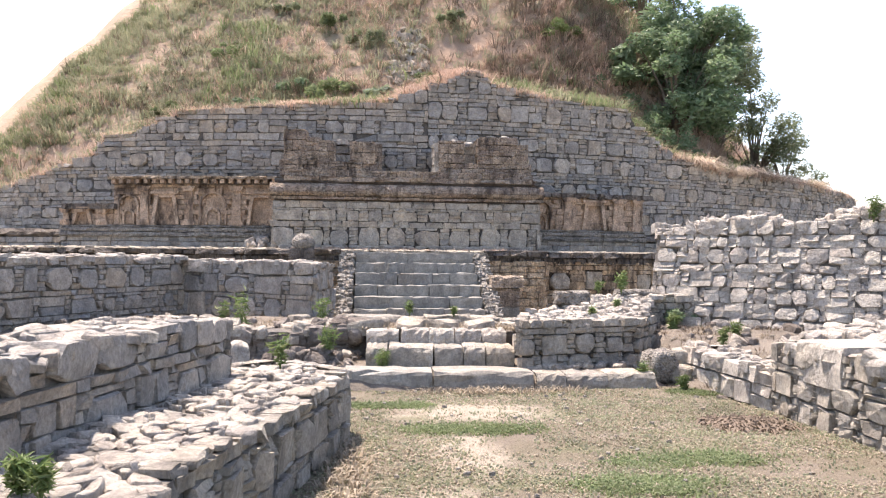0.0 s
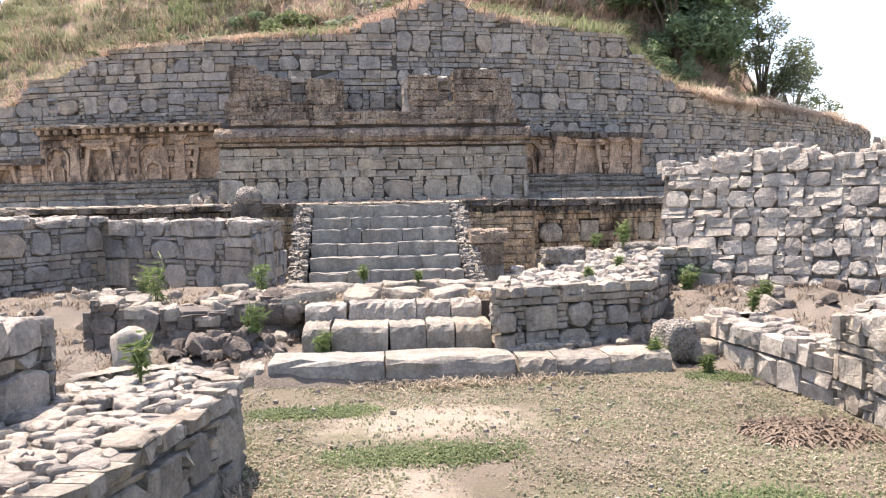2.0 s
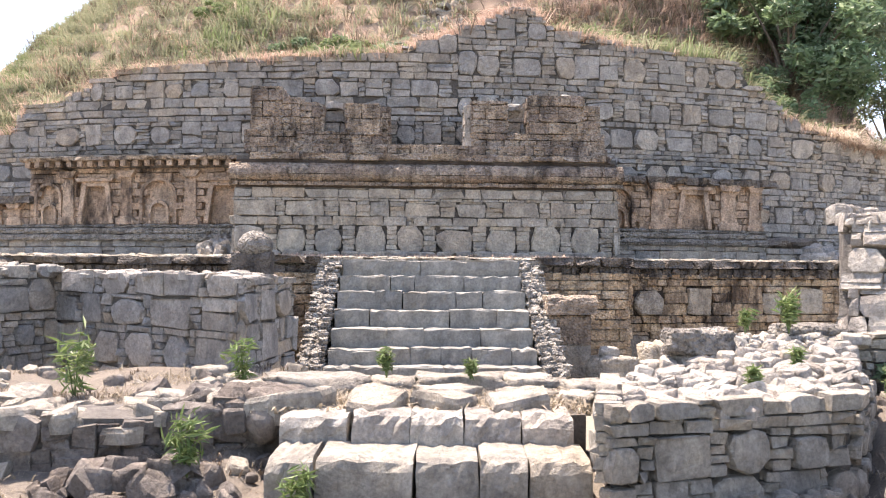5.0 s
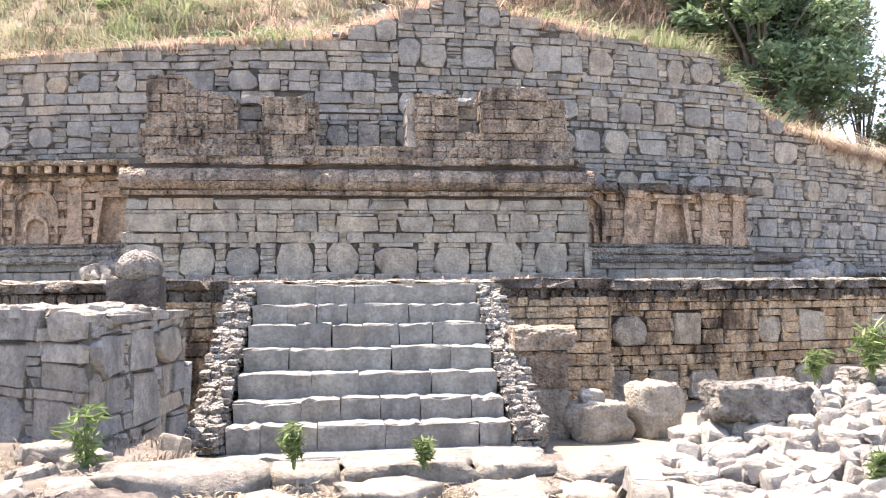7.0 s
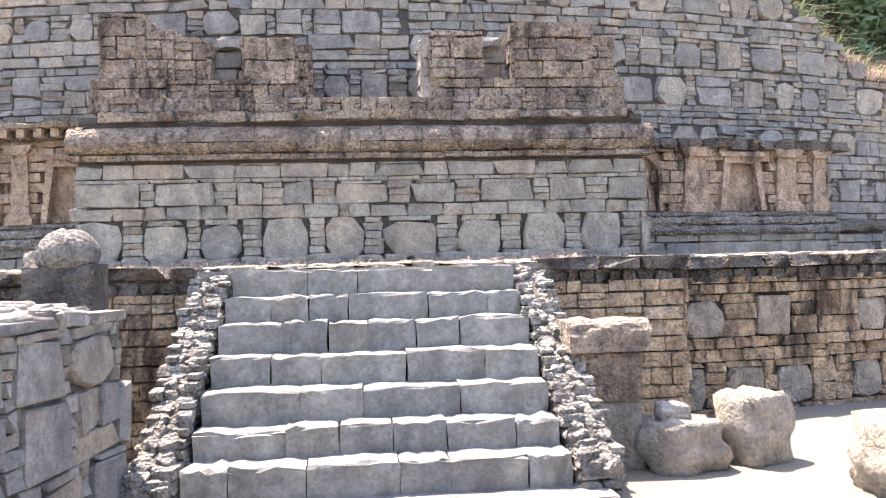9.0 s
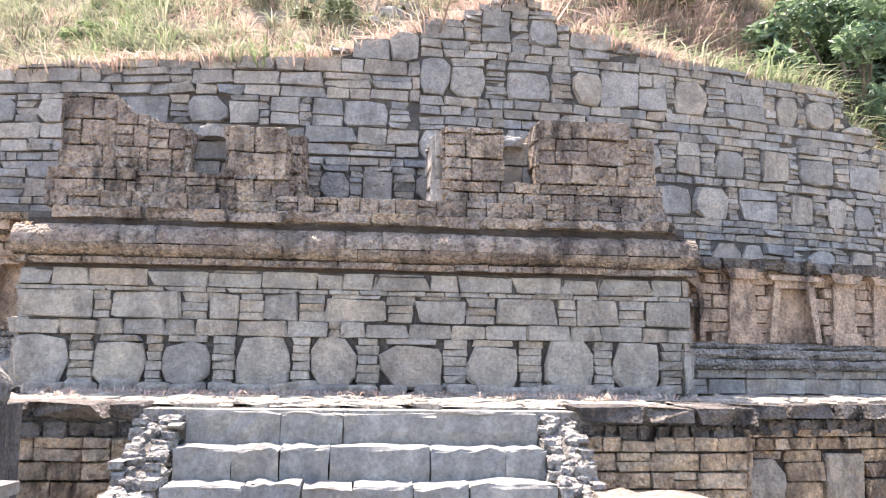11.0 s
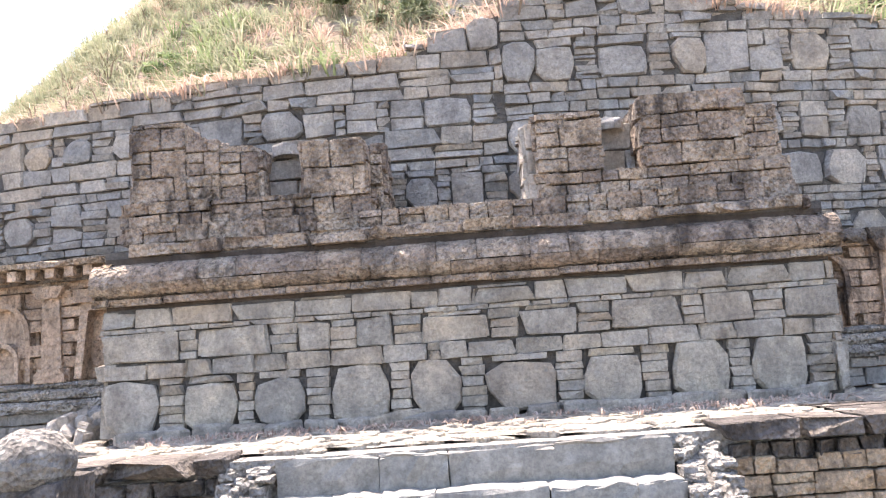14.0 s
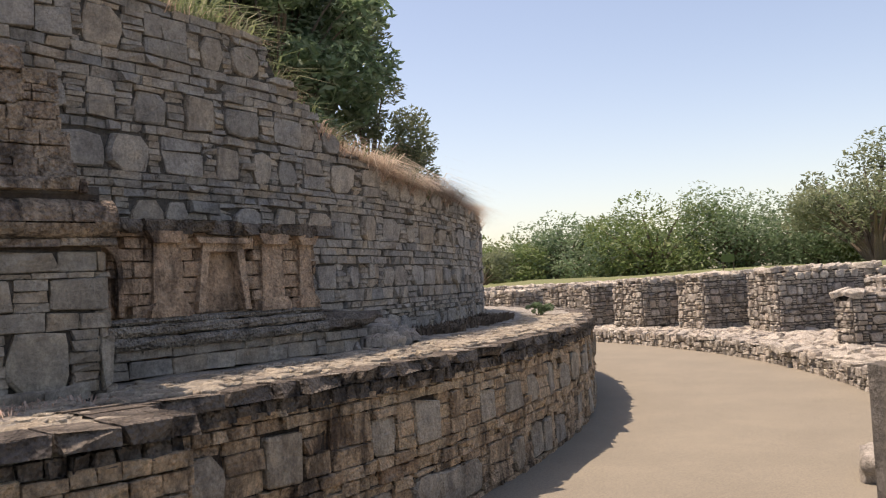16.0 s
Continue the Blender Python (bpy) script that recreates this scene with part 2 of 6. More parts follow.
nt_bark.links.new(ramp(nt_bark, noise_tex(nt_bark, 12, 6, stretch=(3, 3, 0.6)), [(0.3, (0.10, 0.075, 0.055)), (0.7, (0.22, 0.18, 0.14))]), b_bark.inputs["Base Color"])

# ---- mesh helpers ----
rng = np.random.default_rng(7)


def mesh_np(name, verts, faces, material, smooth=False):
    me = bpy.data.meshes.new(name)
    me.from_pydata([tuple(v) for v in verts] if not isinstance(verts, np.ndarray) else verts.tolist(), [], faces if isinstance(faces, list) else faces.tolist())
    me.materials.append(material)
    if smooth:
        me.polygons.foreach_set("use_smooth", [True] * len(me.polygons))
    me.update()
    return me


def part(name, bm, material, parent, label=""):
    """One mesh object under a thing or part, from a bmesh or a mesh."""
    me = bm
    if isinstance(bm, bmesh.types.BMesh):
        bmesh.ops.recalc_face_normals(bm, faces=bm.faces)
        me = bpy.data.meshes.new(name)
        bm.to_mesh(me)
        bm.free()
        me.materials.append(material)
    ob = new(name, me)
    if parent is not None:
        ob.parent = parent
    return tagged(ob, label)


def prism_bm(poly, z0, z1):
    """An upright prism; z1 may be one height or one a corner."""
    tops = z1 if isinstance(z1, (list, tuple)) else [z1] * len(poly)
    bm = bmesh.new()
    a = [bm.verts.new((x, y, z0)) for x, y in poly]
    b = [bm.verts.new((x, y, z)) for (x, y), z in zip(poly, tops)]
    n = len(poly)
    bm.faces.new(a[::-1])
    bm.faces.new(b)
    for i in range(n):
        bm.faces.new((a[i], a[(i + 1) % n], b[(i + 1) % n], b[i]))
    return bm


def ring_bm(r0, r1, a0, a1, z0, z1, step=1.5):
    """A sector of a ring about the stupa's middle; angles in degrees from its front, z1 a height or a function of the angle."""
    n = max(2, int((a1 - a0) / step))
    bm = bmesh.new()
    rows = []
    for i in range(n + 1):
        a = a0 + (a1 - a0) * i / n
        z = z1(a) if callable(z1) else z1
        rows.append([bm.verts.new((*polar(a, r), h)) for r, h in ((r1, z0), (r1, z), (r0, z), (r0, z0))])
    for p, q in zip(rows, rows[1:]):
        for k in range(4):
            bm.faces.new((p[k], p[(k + 1) % 4], q[(k + 1) % 4], q[k]))
    bm.faces.new(rows[0])
    bm.faces.new(rows[-1][::-1])
    return bm


CX, CY = -0.55, 38.1


def polar(a, r):
    a = radians(a)
    return CX + r * math.sin(a), CY - r * math.cos(a)


# ---- masonry ----
def block_unit(round_, seed, skew=1.0):
    """A dressed stone's face, 2 x 2 wide (x, z), sticking out to y = -1, open at the back: a grid whose rim falls back, with skewed and bowed sides."""
    r = np.random.default_rng(seed)
    e = 0.94 - 0.14 * round_
    g = [-1.0, -e, e, 1.0]
    k = r.normal(0, 0.05 + 0.04 * round_, 4) * skew
    slope = r.normal(0, 0.16, 2) * skew
    verts = []
    for j, z in enumerate(g):
        for i, x in enumerate(g):
            rim = (i in (0, 3)) + (j in (0, 3))
            back = (0, 0.24, 0.55)[rim] * (0.6 + 0.4 * round_)
            pull = 1 - (0.02 + (0.09 + 0.2 * round_) * r.random() * skew) * (rim == 2) - 0.05 * skew * r.random() * (rim == 1) * (0.5 + 0.5 * round_)
            px, pz = x * pull * (1 + k[0] * z) + k[1] * z * 0.5, z * pull * (1 + k[2] * x) + k[3] * x * 0.4
            verts.append((min(1.04, max(-1.04, px)), -1 + back + (0.17 * r.normal() + slope[0] * x + slope[1] * z) * (rim == 0), min(1.04, max(-1.04, pz))))
    faces = [(j * 4 + i, j * 4 + i + 1, j * 4 + i + 5, j * 4 + i + 4) for j in range(3) for i in range(3)]
    loop = [0, 1, 2, 3, 7, 11, 15, 14, 13, 12, 8, 4]
    for q in loop:
        x, y, z = verts[q]
        verts.append((x, 1.0, z))
    for q in range(12):
        faces.append((loop[q], 16 + q, 16 + (q + 1) % 12, loop[(q + 1) % 12]))
    return np.array(verts), faces


def cobble_unit(seed):
    """An uneven stone's flat face, 2 x 2 wide (x, z), sticking out to y = -1: a many-sided outline with broken corners."""
    r = np.random.default_rng(seed)
    n = 10
    p = r.uniform(3.4, 8.0)
    an = (np.arange(n) + r.uniform(-0.38, 0.38, n) + 0.5) * 2 * math.pi / n
    tilt = r.normal(0, 0.14, 2)
    rim, face, back = [], [], []
    for a in an:
        c, q = math.cos(a), math.sin(a)
        k = r.uniform(0.93, 1.05) / (abs(c) ** p + abs(q) ** p) ** (1 / p)
        x, z = c * k, q * k
        e = r.uniform(0.86, 0.95)
        back.append((x, 1.0, z))
        rim.append((x, -0.72 + r.uniform(-0.12, 0.12), z))
        face.append((x * e, -0.96 + r.uniform(-0.1, 0.1) + tilt[0] * x + tilt[1] * z, z * e))
    verts = back + rim + face + [(r.normal(0, 0.15), -1.03 + r.uniform(-0.12, 0.05), r.normal(0, 0.15))]
    faces = []
    for k in range(n):
        q = (k + 1) % n
        faces += [(k, q, n + q, n + k), (n + k, n + q, 2 * n + q, 2 * n + k), (2 * n + k, 2 * n + q, 3 * n)]
    return np.array(verts), faces


def pad_unit(seed):
    """A flattish rubble stone, 2 wide, lying with its rounded top at z = 1."""
    r = np.random.default_rng(seed)
    n = 7
    an = (np.arange(n) + r.uniform(-0.36, 0.36, n)) * 2 * math.pi / n
    ra = r.uniform(0.72, 1.16, n)
    sk = r.normal(0, 0.15, 2)
    low = [(math.cos(a) * q, math.sin(a) * q, -1.0) for a, q in zip(an, ra)]
    sl = r.normal(0, 0.22, 2)
    mid = [(math.cos(a) * q * 1.02, math.sin(a) * q * 1.02, 0.5 + r.uniform(-0.25, 0.2) + sl[0] * math.cos(a) + sl[1] * math.sin(a)) for a, q in zip(an, ra)]
    top = [(math.cos(a) * q * 0.72 + sk[0] * 0.5, math.sin(a) * q * 0.72 + sk[1] * 0.5, 0.98 + r.uniform(-0.12, 0.08) + sl[0] * math.cos(a) + sl[1] * math.sin(a)) for a, q in zip(an, ra)]
    edge = [(x * 0.93, y * 0.93, z + 0.32 + r.uniform(-0.05, 0.05)) for x, y, z in mid]
    verts = low + mid + edge + top + [(sk[0] * 0.5, sk[1] * 0.5, 1.0)]
    faces = []
    for k in range(n):
        q = (k + 1) % n
        faces += [(a * n + k, a * n + q, (a + 1) * n + q, (a + 1) * n + k) for a in range(3)] + [(3 * n + k, 3 * n + q, 4 * n)]
    return np.array(verts), faces


def roll_unit(seed, low):
    """A length of quarter-round moulding, 2 wide and 2 high, swelling to y = -1, its face worn and chipped; low: the under half."""
    r = np.random.default_rng(seed)
    xs, n = (-1.0, -0.95, -0.4, 0.1, 0.5, 0.95, 1.0), 6
    m = len(xs)
    verts = []
    for i, x in enumerate(xs):
        end = i in (0, m - 1)
        for j in range(n):
            a = math.pi / 2 * j / (n - 1)
            q = (0.95 if end else 1.0) * (1 + r.normal(0, 0.03))
            z = 2 * math.sin(a) - 1
            verts.append((x, 1 - 2 * max(0.0, math.cos(a)) ** 0.8 * q, (-z if low else z) + 0.03 * r.normal() * (0 < j < n - 1)))
    faces = [(i * n + j, (i + 1) * n + j, (i + 1) * n + j + 1, i * n + j + 1) for i in range(m - 1) for j in range(n - 1)]
    faces += [tuple(range(n)), tuple(range(m * n - 1, (m - 1) * n - 1, -1))]
    if low:
        faces = [f[::-1] for f in faces]
    return np.array(verts), faces


UNITS = {"roll": [roll_unit(200 + i, False) for i in range(16)], "roll_low": [roll_unit(230 + i, True) for i in range(16)], "square": [block_unit(0.25, i) for i in range(16)], "round": [cobble_unit(50 + i) for i in range(16)], "flat": [block_unit(0.05, 130 + i, 0.3) for i in range(16)], "pad": [pad_unit(90 + i) for i in range(14)]}
unit_meshes = {}


def unit_mesh(kind, k, material):
    key = (kind, k, material.name)
    if key not in unit_meshes:
        v, f = UNITS[kind][k]
        unit_meshes[key] = mesh_np("stone", v, f, material, kind in ("roll", "roll_low"))
    return unit_meshes[key]


def basis(pos, right, out, up, w, d, h):
    """The matrix that lays a unit stone of width w, thickness d and height h at pos."""
    m = np.eye(4)
    m[:3, 0], m[:3, 1], m[:3, 2], m[:3, 3] = np.array(right) * w / 2, -np.array(out) * d / 2, np.array(up) * h / 2, pos
    return m


def set_stones(parent, stones, material, near=None, name="stone", limit=300):
    """stones: (matrix, kind, variant). The nearest to the plan's point near are objects of their own, the others one joined part."""
    if near is not None:
        stones = sorted(stones, key=lambda s: (s[0][0, 3] - near[0]) ** 2 + (s[0][1, 3] - near[1]) ** 2 + (s[0][2, 3] - near[2]) ** 2)
    for m, kind, k in stones[:limit]:
        ob = new(name, unit_mesh(kind, k, material))
        ob.parent = parent
        ob.matrix_basis = Matrix(m.tolist())
    rest = stones[limit:]
    if rest:
        vs, fs, n = [], [], 0
        for m, kind, k in rest:
            v, f = UNITS[kind][k]
            vs.append(v @ m[:3, :3].T + m[:3, 3])
            fs += [tuple(n + i for i in q) for q in f]
            n += len(v)
        ob = part("masonry", mesh_np("masonry", np.concatenate(vs), fs, material, False), material, parent)
        tagged(ob, kind="stuff")


def courses(length, height, style):
    """Stones of a wall's face: (u, v, width, height, kind, proud) with u, v the middle."""
    out, v = [], 0.0
    rounded = {"drum": 0.8, "cobble": 0.95, "field": 0.75, "big": 0.75}.get(style, 0.6)

    plain = style in ("block", "ashlar", "fine")

    def course(h, w0, w1, kind="square", proud=0.0):
        kind = "flat" if plain else kind
        u = -rng.uniform(0, w0)
        while u < length:
            w = rng.uniform(w0, w1)
            a, b = max(u, 0), min(u + w, length)
            if b - a > 0.05:
                if h > 0.11 and rng.random() < 0.16:
                    out.append(((a + b) / 2, v + h * 0.27, b - a, h * 0.52, kind, proud))
                    out.append(((a + b) / 2, v + h * 0.77, b - a, h * 0.46, kind, proud))
                else:
                    out.append(((a + b) / 2, v + h / 2, b - a, h * rng.uniform(0.9, 1.0), kind, proud))
            u += w

    def diaper(h, w0, w1, s0=0.09, s1=0.2, thin=0.068):
        u = -rng.uniform(0, 0.3)
        while u < length:
            w = rng.uniform(w0, w1)
            a, b = max(u, 0), min(u + w, length)
            if b - a > 0.08 and rng.random() < 0.24:
                cut = h * rng.uniform(0.35, 0.65)
                for c, d in ((0, cut), (cut, h)):
                    if (d - c) > 0.14 and b - a > 0.3 and rng.random() < 0.6:
                        e = a + (b - a) * rng.uniform(0.35, 0.65)
                        out.append(((a + e) / 2, v + (c + d) / 2, e - a, d - c, "square", 0.004))
                        out.append(((e + b) / 2, v + (c + d) / 2, b - e, d - c, "square", 0.004))
                    else:
                        out.append(((a + b) / 2, v + (c + d) / 2, b - a, d - c, "square", 0.004))
            elif b - a > 0.08:
                hh = h * rng.uniform(0.78, 1.0)
                out.append(((a + b) / 2, v + hh / 2, b - a, hh, "round" if rng.random() < rounded else "square", 0.012))
                if h - hh > 0.025:
                    out.append(((a + b) / 2, v + (h + hh) / 2, (b - a) * 0.95, h - hh, "square", 0))
            u += w
            if rng.random() < 0.22:
                continue
            w = rng.uniform(s0, s1)
            n = max(2, int(round(h / rng.uniform(thin * 0.85, thin * 1.25))))
            a, b = max(u, 0), min(u + w, length)
            if b - a > 0.04:
                cuts = np.cumsum(rng.uniform(0.7, 1.3, n))
                cuts = np.concatenate([[0], cuts / cuts[-1] * h])
                for c, d in zip(cuts, cuts[1:]):
                    q = rng.uniform(0.85, 1.05)
                    out.append(((a + b) / 2 + rng.normal(0, 0.006), v + (c + d) / 2, (b - a) * q, d - c, "square", -0.008))
            u += w

    k = 0
    while v < height:
        if style == "drum":
            h = rng.uniform(0.29, 0.41)
            diaper(h, 0.26, 0.5, 0.1, 0.26, 0.06)
            v += h
            for _ in range(rng.integers(2, 4)):
                h = rng.uniform(0.055, 0.105)
                course(h, 0.1, 0.36)
                v += h
            if rng.random() < 0.35:
                h = rng.uniform(0.13, 0.18)
                course(h, 0.18, 0.46)
                v += h
        elif style == "restored":
            if rng.random() < 0.3:
                h = rng.uniform(0.24, 0.34)
                diaper(h, 0.24, 0.44, 0.1, 0.24, 0.065)
            else:
                h = rng.uniform(0.08, 0.19)
                course(h, 0.18, 0.52)
            v += h
        elif style == "cobble":
            h = rng.uniform(0.12, 0.25)
            diaper(h, 0.13, 0.34, 0.07, 0.16, 0.07)
            v += h
        elif style == "fine":
            h = rng.uniform(0.10, 0.17)
            course(h, 0.2, 0.45)
            v += h
        elif style == "block":
            h = rng.uniform(0.15, 0.25)
            course(h, 0.2, 0.42)
            v += h
        elif style == "ashlar":
            h = rng.uniform(0.09, 0.16)
            course(h, 0.12, 0.34)
            v += h
        elif style == "ring":
            if k % 3 == 1:
                h = rng.uniform(0.36, 0.46)
                diaper(h, 0.26, 0.5, 0.14, 0.4, 0.11)
            else:
                h = rng.uniform(0.085, 0.14)
                course(h, 0.1, 0.3)
            v += h
        elif style == "field":
            if k % 3 != 2:
                h = rng.uniform(0.17, 0.27)
                diaper(h, 0.16, 0.36, 0.06, 0.16, 0.06)
            else:
                h = rng.uniform(0.06, 0.1)
                course(h, 0.1, 0.28)
            v += h
        elif style == "chips":
            if k % 3 != 2:
                h = rng.uniform(0.15, 0.29)
                diaper(h, 0.14, 0.34, 0.07, 0.17, 0.06)
            else:
                h = rng.uniform(0.05, 0.12)
                course(h, 0.08, 0.24, "round")
            v += h
        elif style == "big":
            h = rng.uniform(0.2, 0.36)
            diaper(h, 0.2, 0.52, 0.08, 0.2, 0.065)
            v += h
            if rng.random() < 0.25:
                h = rng.uniform(0.06, 0.1)
                course(h, 0.14, 0.3)
                v += h
        elif style == "dry":
            h = rng.uniform(0.09, 0.2)
            course(h, 0.1, 0.34, "round")
            v += h
        elif style == "great":
            h = rng.uniform(0.26, 0.42)
            diaper(h, 0.3, 0.62, 0.08, 0.18, 0.08)
            v += h
        elif style == "slabs":
            h = rng.uniform(0.045, 0.095)
            course(h, 0.09, 0.26, "round" if rng.random() < 0.4 else "square", rng.normal(0, 0.008))
            v += h
        elif style == "dressed":
            h = rng.uniform(0.19, 0.27)
            course(h, 0.24, 0.5)
            v += h
        k += 1
    return out


def face_line(p0, p1, z0, top, style, depth=0.12, gap=0.005, batter=0.0, proud=0.045):
    """Stones on the upright face from p0 to p1, whose outside lies to the right of that way; top: a height or a function of the distance."""
    p0, p1 = np.array(p0, float), np.array(p1, float)
    length = float(np.hypot(*(p1 - p0)))
    t = (p1 - p0) / length
    out = np.array([t[1], -t[0], 0.0])
    right = np.array([t[0], t[1], 0.0])
    tf = top if callable(top) else (lambda u: top)
    hi = max(tf(u) for u in np.linspace(0, length, 60)) - z0
    gap = -0.008 if style == "cobble" else gap
    res = []
    for u, v, w, h, kind, pr in courses(length, hi, style):
        foot = v - h / 2
        h2 = min(h, tf(u) - z0 - foot + 0.01)
        if h2 < 0.035:
            continue
        v = foot + h2 / 2
        sh = rng.normal(0, 0.006) + pr + proud - batter * v
        pos = np.array([*(p0 + t * u), z0 + v]) + out * (sh - depth / 2)
        a = rng.normal(0, 0.025)
        r2 = right * math.cos(a) + np.array([0, 0, math.sin(a)])
        up = np.array([0, 0, math.cos(a)]) - right * math.sin(a)
        flip = -1 if rng.random() < 0.5 else 1
        res.append((basis(pos, r2 * flip, out, up * flip, max(w - gap, 0.03), depth, max(h2 - gap, 0.025)), kind, int(rng.integers(16))))
    return res


def face_arc(r, a0, a1, z0, top, style, depth=0.14, gap=0.003, batter=0.0, proud=0.02):
    """The same on the outside of a circle about the stupa's middle; top: height or function of the angle."""
    length = radians(a1 - a0) * r
    tf = top if callable(top) else (lambda a: top)
    hi = max(tf(a) for a in np.linspace(a0, a1, 100)) - z0
    res = []
    for u, v, w, h, kind, pr in courses(length, hi, style):
        a = a0 + math.degrees(u / r)
        foot = v - h / 2
        h = min(h, tf(a) - z0 - foot + 0.01)
        if h < 0.035:
            continue
        v = foot + h / 2
        out = np.array([math.sin(radians(a)), -math.cos(radians(a)), 0.0])
        right = np.array([math.cos(radians(a)), math.sin(radians(a)), 0.0])
        sh = rng.normal(0, 0.012) + pr + proud - batter * v
        pos = np.array([CX, CY, z0 + v]) + out * (r + sh - depth / 2)
        q = rng.normal(0, 0.02)
        r2 = right * math.cos(q) + np.array([0, 0, math.sin(q)])
        up = np.array([0, 0, math.cos(q)]) - right * math.sin(q)
        flip = -1 if rng.random() < 0.5 else 1
        res.append((basis(pos, r2 * flip, out, up * flip, max(w - gap, 0.03), depth, max(h - gap, 0.025)), kind, int(rng.integers(16))))
    return res


def inside(poly, x, y):
    c = False
    for (x0, y0), (x1, y1) in zip(poly, poly[1:] + poly[:1]):
        if (y0 > y) != (y1 > y) and x < (x1 - x0) * (y - y0) / (y1 - y0) + x0:
            c = not c
    return c


def rubble_top(poly, height, size, thick=0.07, jitter=0.35, lift=0.0, tilt=0.16):
    """Loose flat stones bedded over a polygon of the plan; height: a number or a function of x, y; size: least and most width."""
    xs, ys = [p[0] for p in poly], [p[1] for p in poly]
    hf = height if callable(height) else (lambda x, y: height)
    res, step = [], (size[0] + size[1]) / 2 * 0.72
    y, row = min(ys), 0
    while y < max(ys):
        x = min(xs) + (row % 2) * step / 2
        while x < max(xs):
            px, py = x + rng.uniform(-jitter, jitter) * step, y + rng.uniform(-jitter, jitter) * step
            if inside(poly, px, py):
                w = rng.uniform(*size)
                d = w * rng.uniform(0.55, 1.0)
                m = Matrix.Translation((px, py, hf(px, py) + lift + rng.uniform(-0.35, 0.25) * thick)) @ Euler((rng.normal(0, tilt), rng.normal(0, tilt), rng.uniform(0, 6.28))).to_matrix().to_4x4() @ Matrix.Diagonal((w / 2, d / 2, thick * rng.uniform(0.6, 1.2), 1))
                res.append((np.array(m), "pad", int(rng.integers(14))))
            x += step
        y += step * 0.86
        row += 1
    return res


def structure(name, bm, material, label, category):
    return tagged(part(name, bm, material, None), label, category, kind="structure")

# ---- ground ----
def ground_height(x, y):
    h = 0.03 * noise.noise(Vector((x * 0.5, y * 0.5, 0))) + 0.012 * noise.noise(Vector((x * 2.3, y * 2.3, 4)))
    return h


def grid_patch(x0, x1, y0, y1, step, hf):
    nx, ny = int((x1 - x0) / step) + 1, int((y1 - y0) / step) + 1
    xs, ys = np.linspace(x0, x1, nx), np.linspace(y0, y1, ny)
    v = [(x, y, hf(x, y)) for y in ys for x in xs]
    f = [(j * nx + i, j * nx + i + 1, (j + 1) * nx + i + 1, (j + 1) * nx + i) for j in range(ny - 1) for i in range(nx - 1)]
    return v, f


# one sheet to the horizon, fine in the court and wide beyond it
def sheet():
    xs = [-900, -300, -120, -60, -30, -16] + list(np.arange(-9, 9.01, 0.3)) + [16, 30, 60, 120, 300, 900]
    ys = [-900, -300, -100, -40, -15, -6] + list(np.arange(-2, 13.01, 0.3)) + [20, 40, 80, 150, 300, 900]
    v = [(x, y, ground_height(x, y) - (0.0 if -9 <= x <= 9 and -2 <= y <= 13 else 0.02)) for y in ys for x in xs]
    n = len(xs)
    f = [(j * n + i, j * n + i + 1, (j + 1) * n + i + 1, (j + 1) * n + i) for j in range(len(ys) - 1) for i in range(n - 1)]
    return mesh_np("ground", v, f, COURT, True)


tagged(part("ground", sheet(), COURT, None), "dry trampled turf with pale bare patches and straw", "ground", kind="structure")


# sand path round the terrace
structure("ground_path", ring_bm(20.2, 26.6, -60, 118, -0.3, 0.05, 1.0), SAND, "pale sandy path curving round the terrace", "path")
# higher dirt on both sides of the court's steps
def dirt_patch(name, x0, x1, y0, y1, hf, label):
    v, f = grid_patch(x0, x1, y0, y1, 0.15, hf)
    tagged(part(name, mesh_np(name, v, f, DIRT, True), DIRT, None), label, "ground", kind="structure")


def left_dirt(x, y):
    t = min(1, max(0, (y - 9.6) / 2.2)) * min(1, max(0, (13.9 - y) / 0.5))
    return -0.03 + 0.5 * t * min(1, max(0.0, (-1.55 - x) / 0.35 + 0.35)) + 0.06 * noise.noise(Vector((x * 1.3, y * 1.3, 2))) + 0.03 * noise.noise(Vector((x * 5, y * 5, 3)))


def right_dirt(x, y):
    t = min(1, max(0, (y - 8.6) / 2.4)) * min(1, max(0, (14.2 - y) / 0.6))
    return -0.03 + 0.5 * t * min(1, max(0, (x - 1.75) / 0.45)) + 0.05 * noise.noise(Vector((x * 1.3, y * 1.3, 7))) + 0.03 * noise.noise(Vector((x * 5, y * 5, 8)))


dirt_patch("ground_left", -8.5, -1.2, 8.0, 14.0, left_dirt, "brown dry dirt bank with stones")
dirt_patch("ground_right", 1.6, 8.5, 8.2, 14.0, right_dirt, "brown dry dirt bank with dead grass")
# green rise beyond the ruins
def far_rise(x, y):
    d = math.hypot(x - CX, y - CY)
    t = min(1, max(0, (d - 32) / 12))
    return -0.4 + 2.55 * t + 0.3 * min(1, max(0, (d - 40) / 40)) + 0.25 * noise.noise(Vector((x * 0.1, y * 0.1, 0)))


v, f = grid_patch(20, 260, -40, 260, 6.0, far_rise)
tagged(part("ground_field", mesh_np("ground_field", v, f, FAR, True), FAR, None), "green weedy field rising beyond the ruins", "ground", kind="structure")

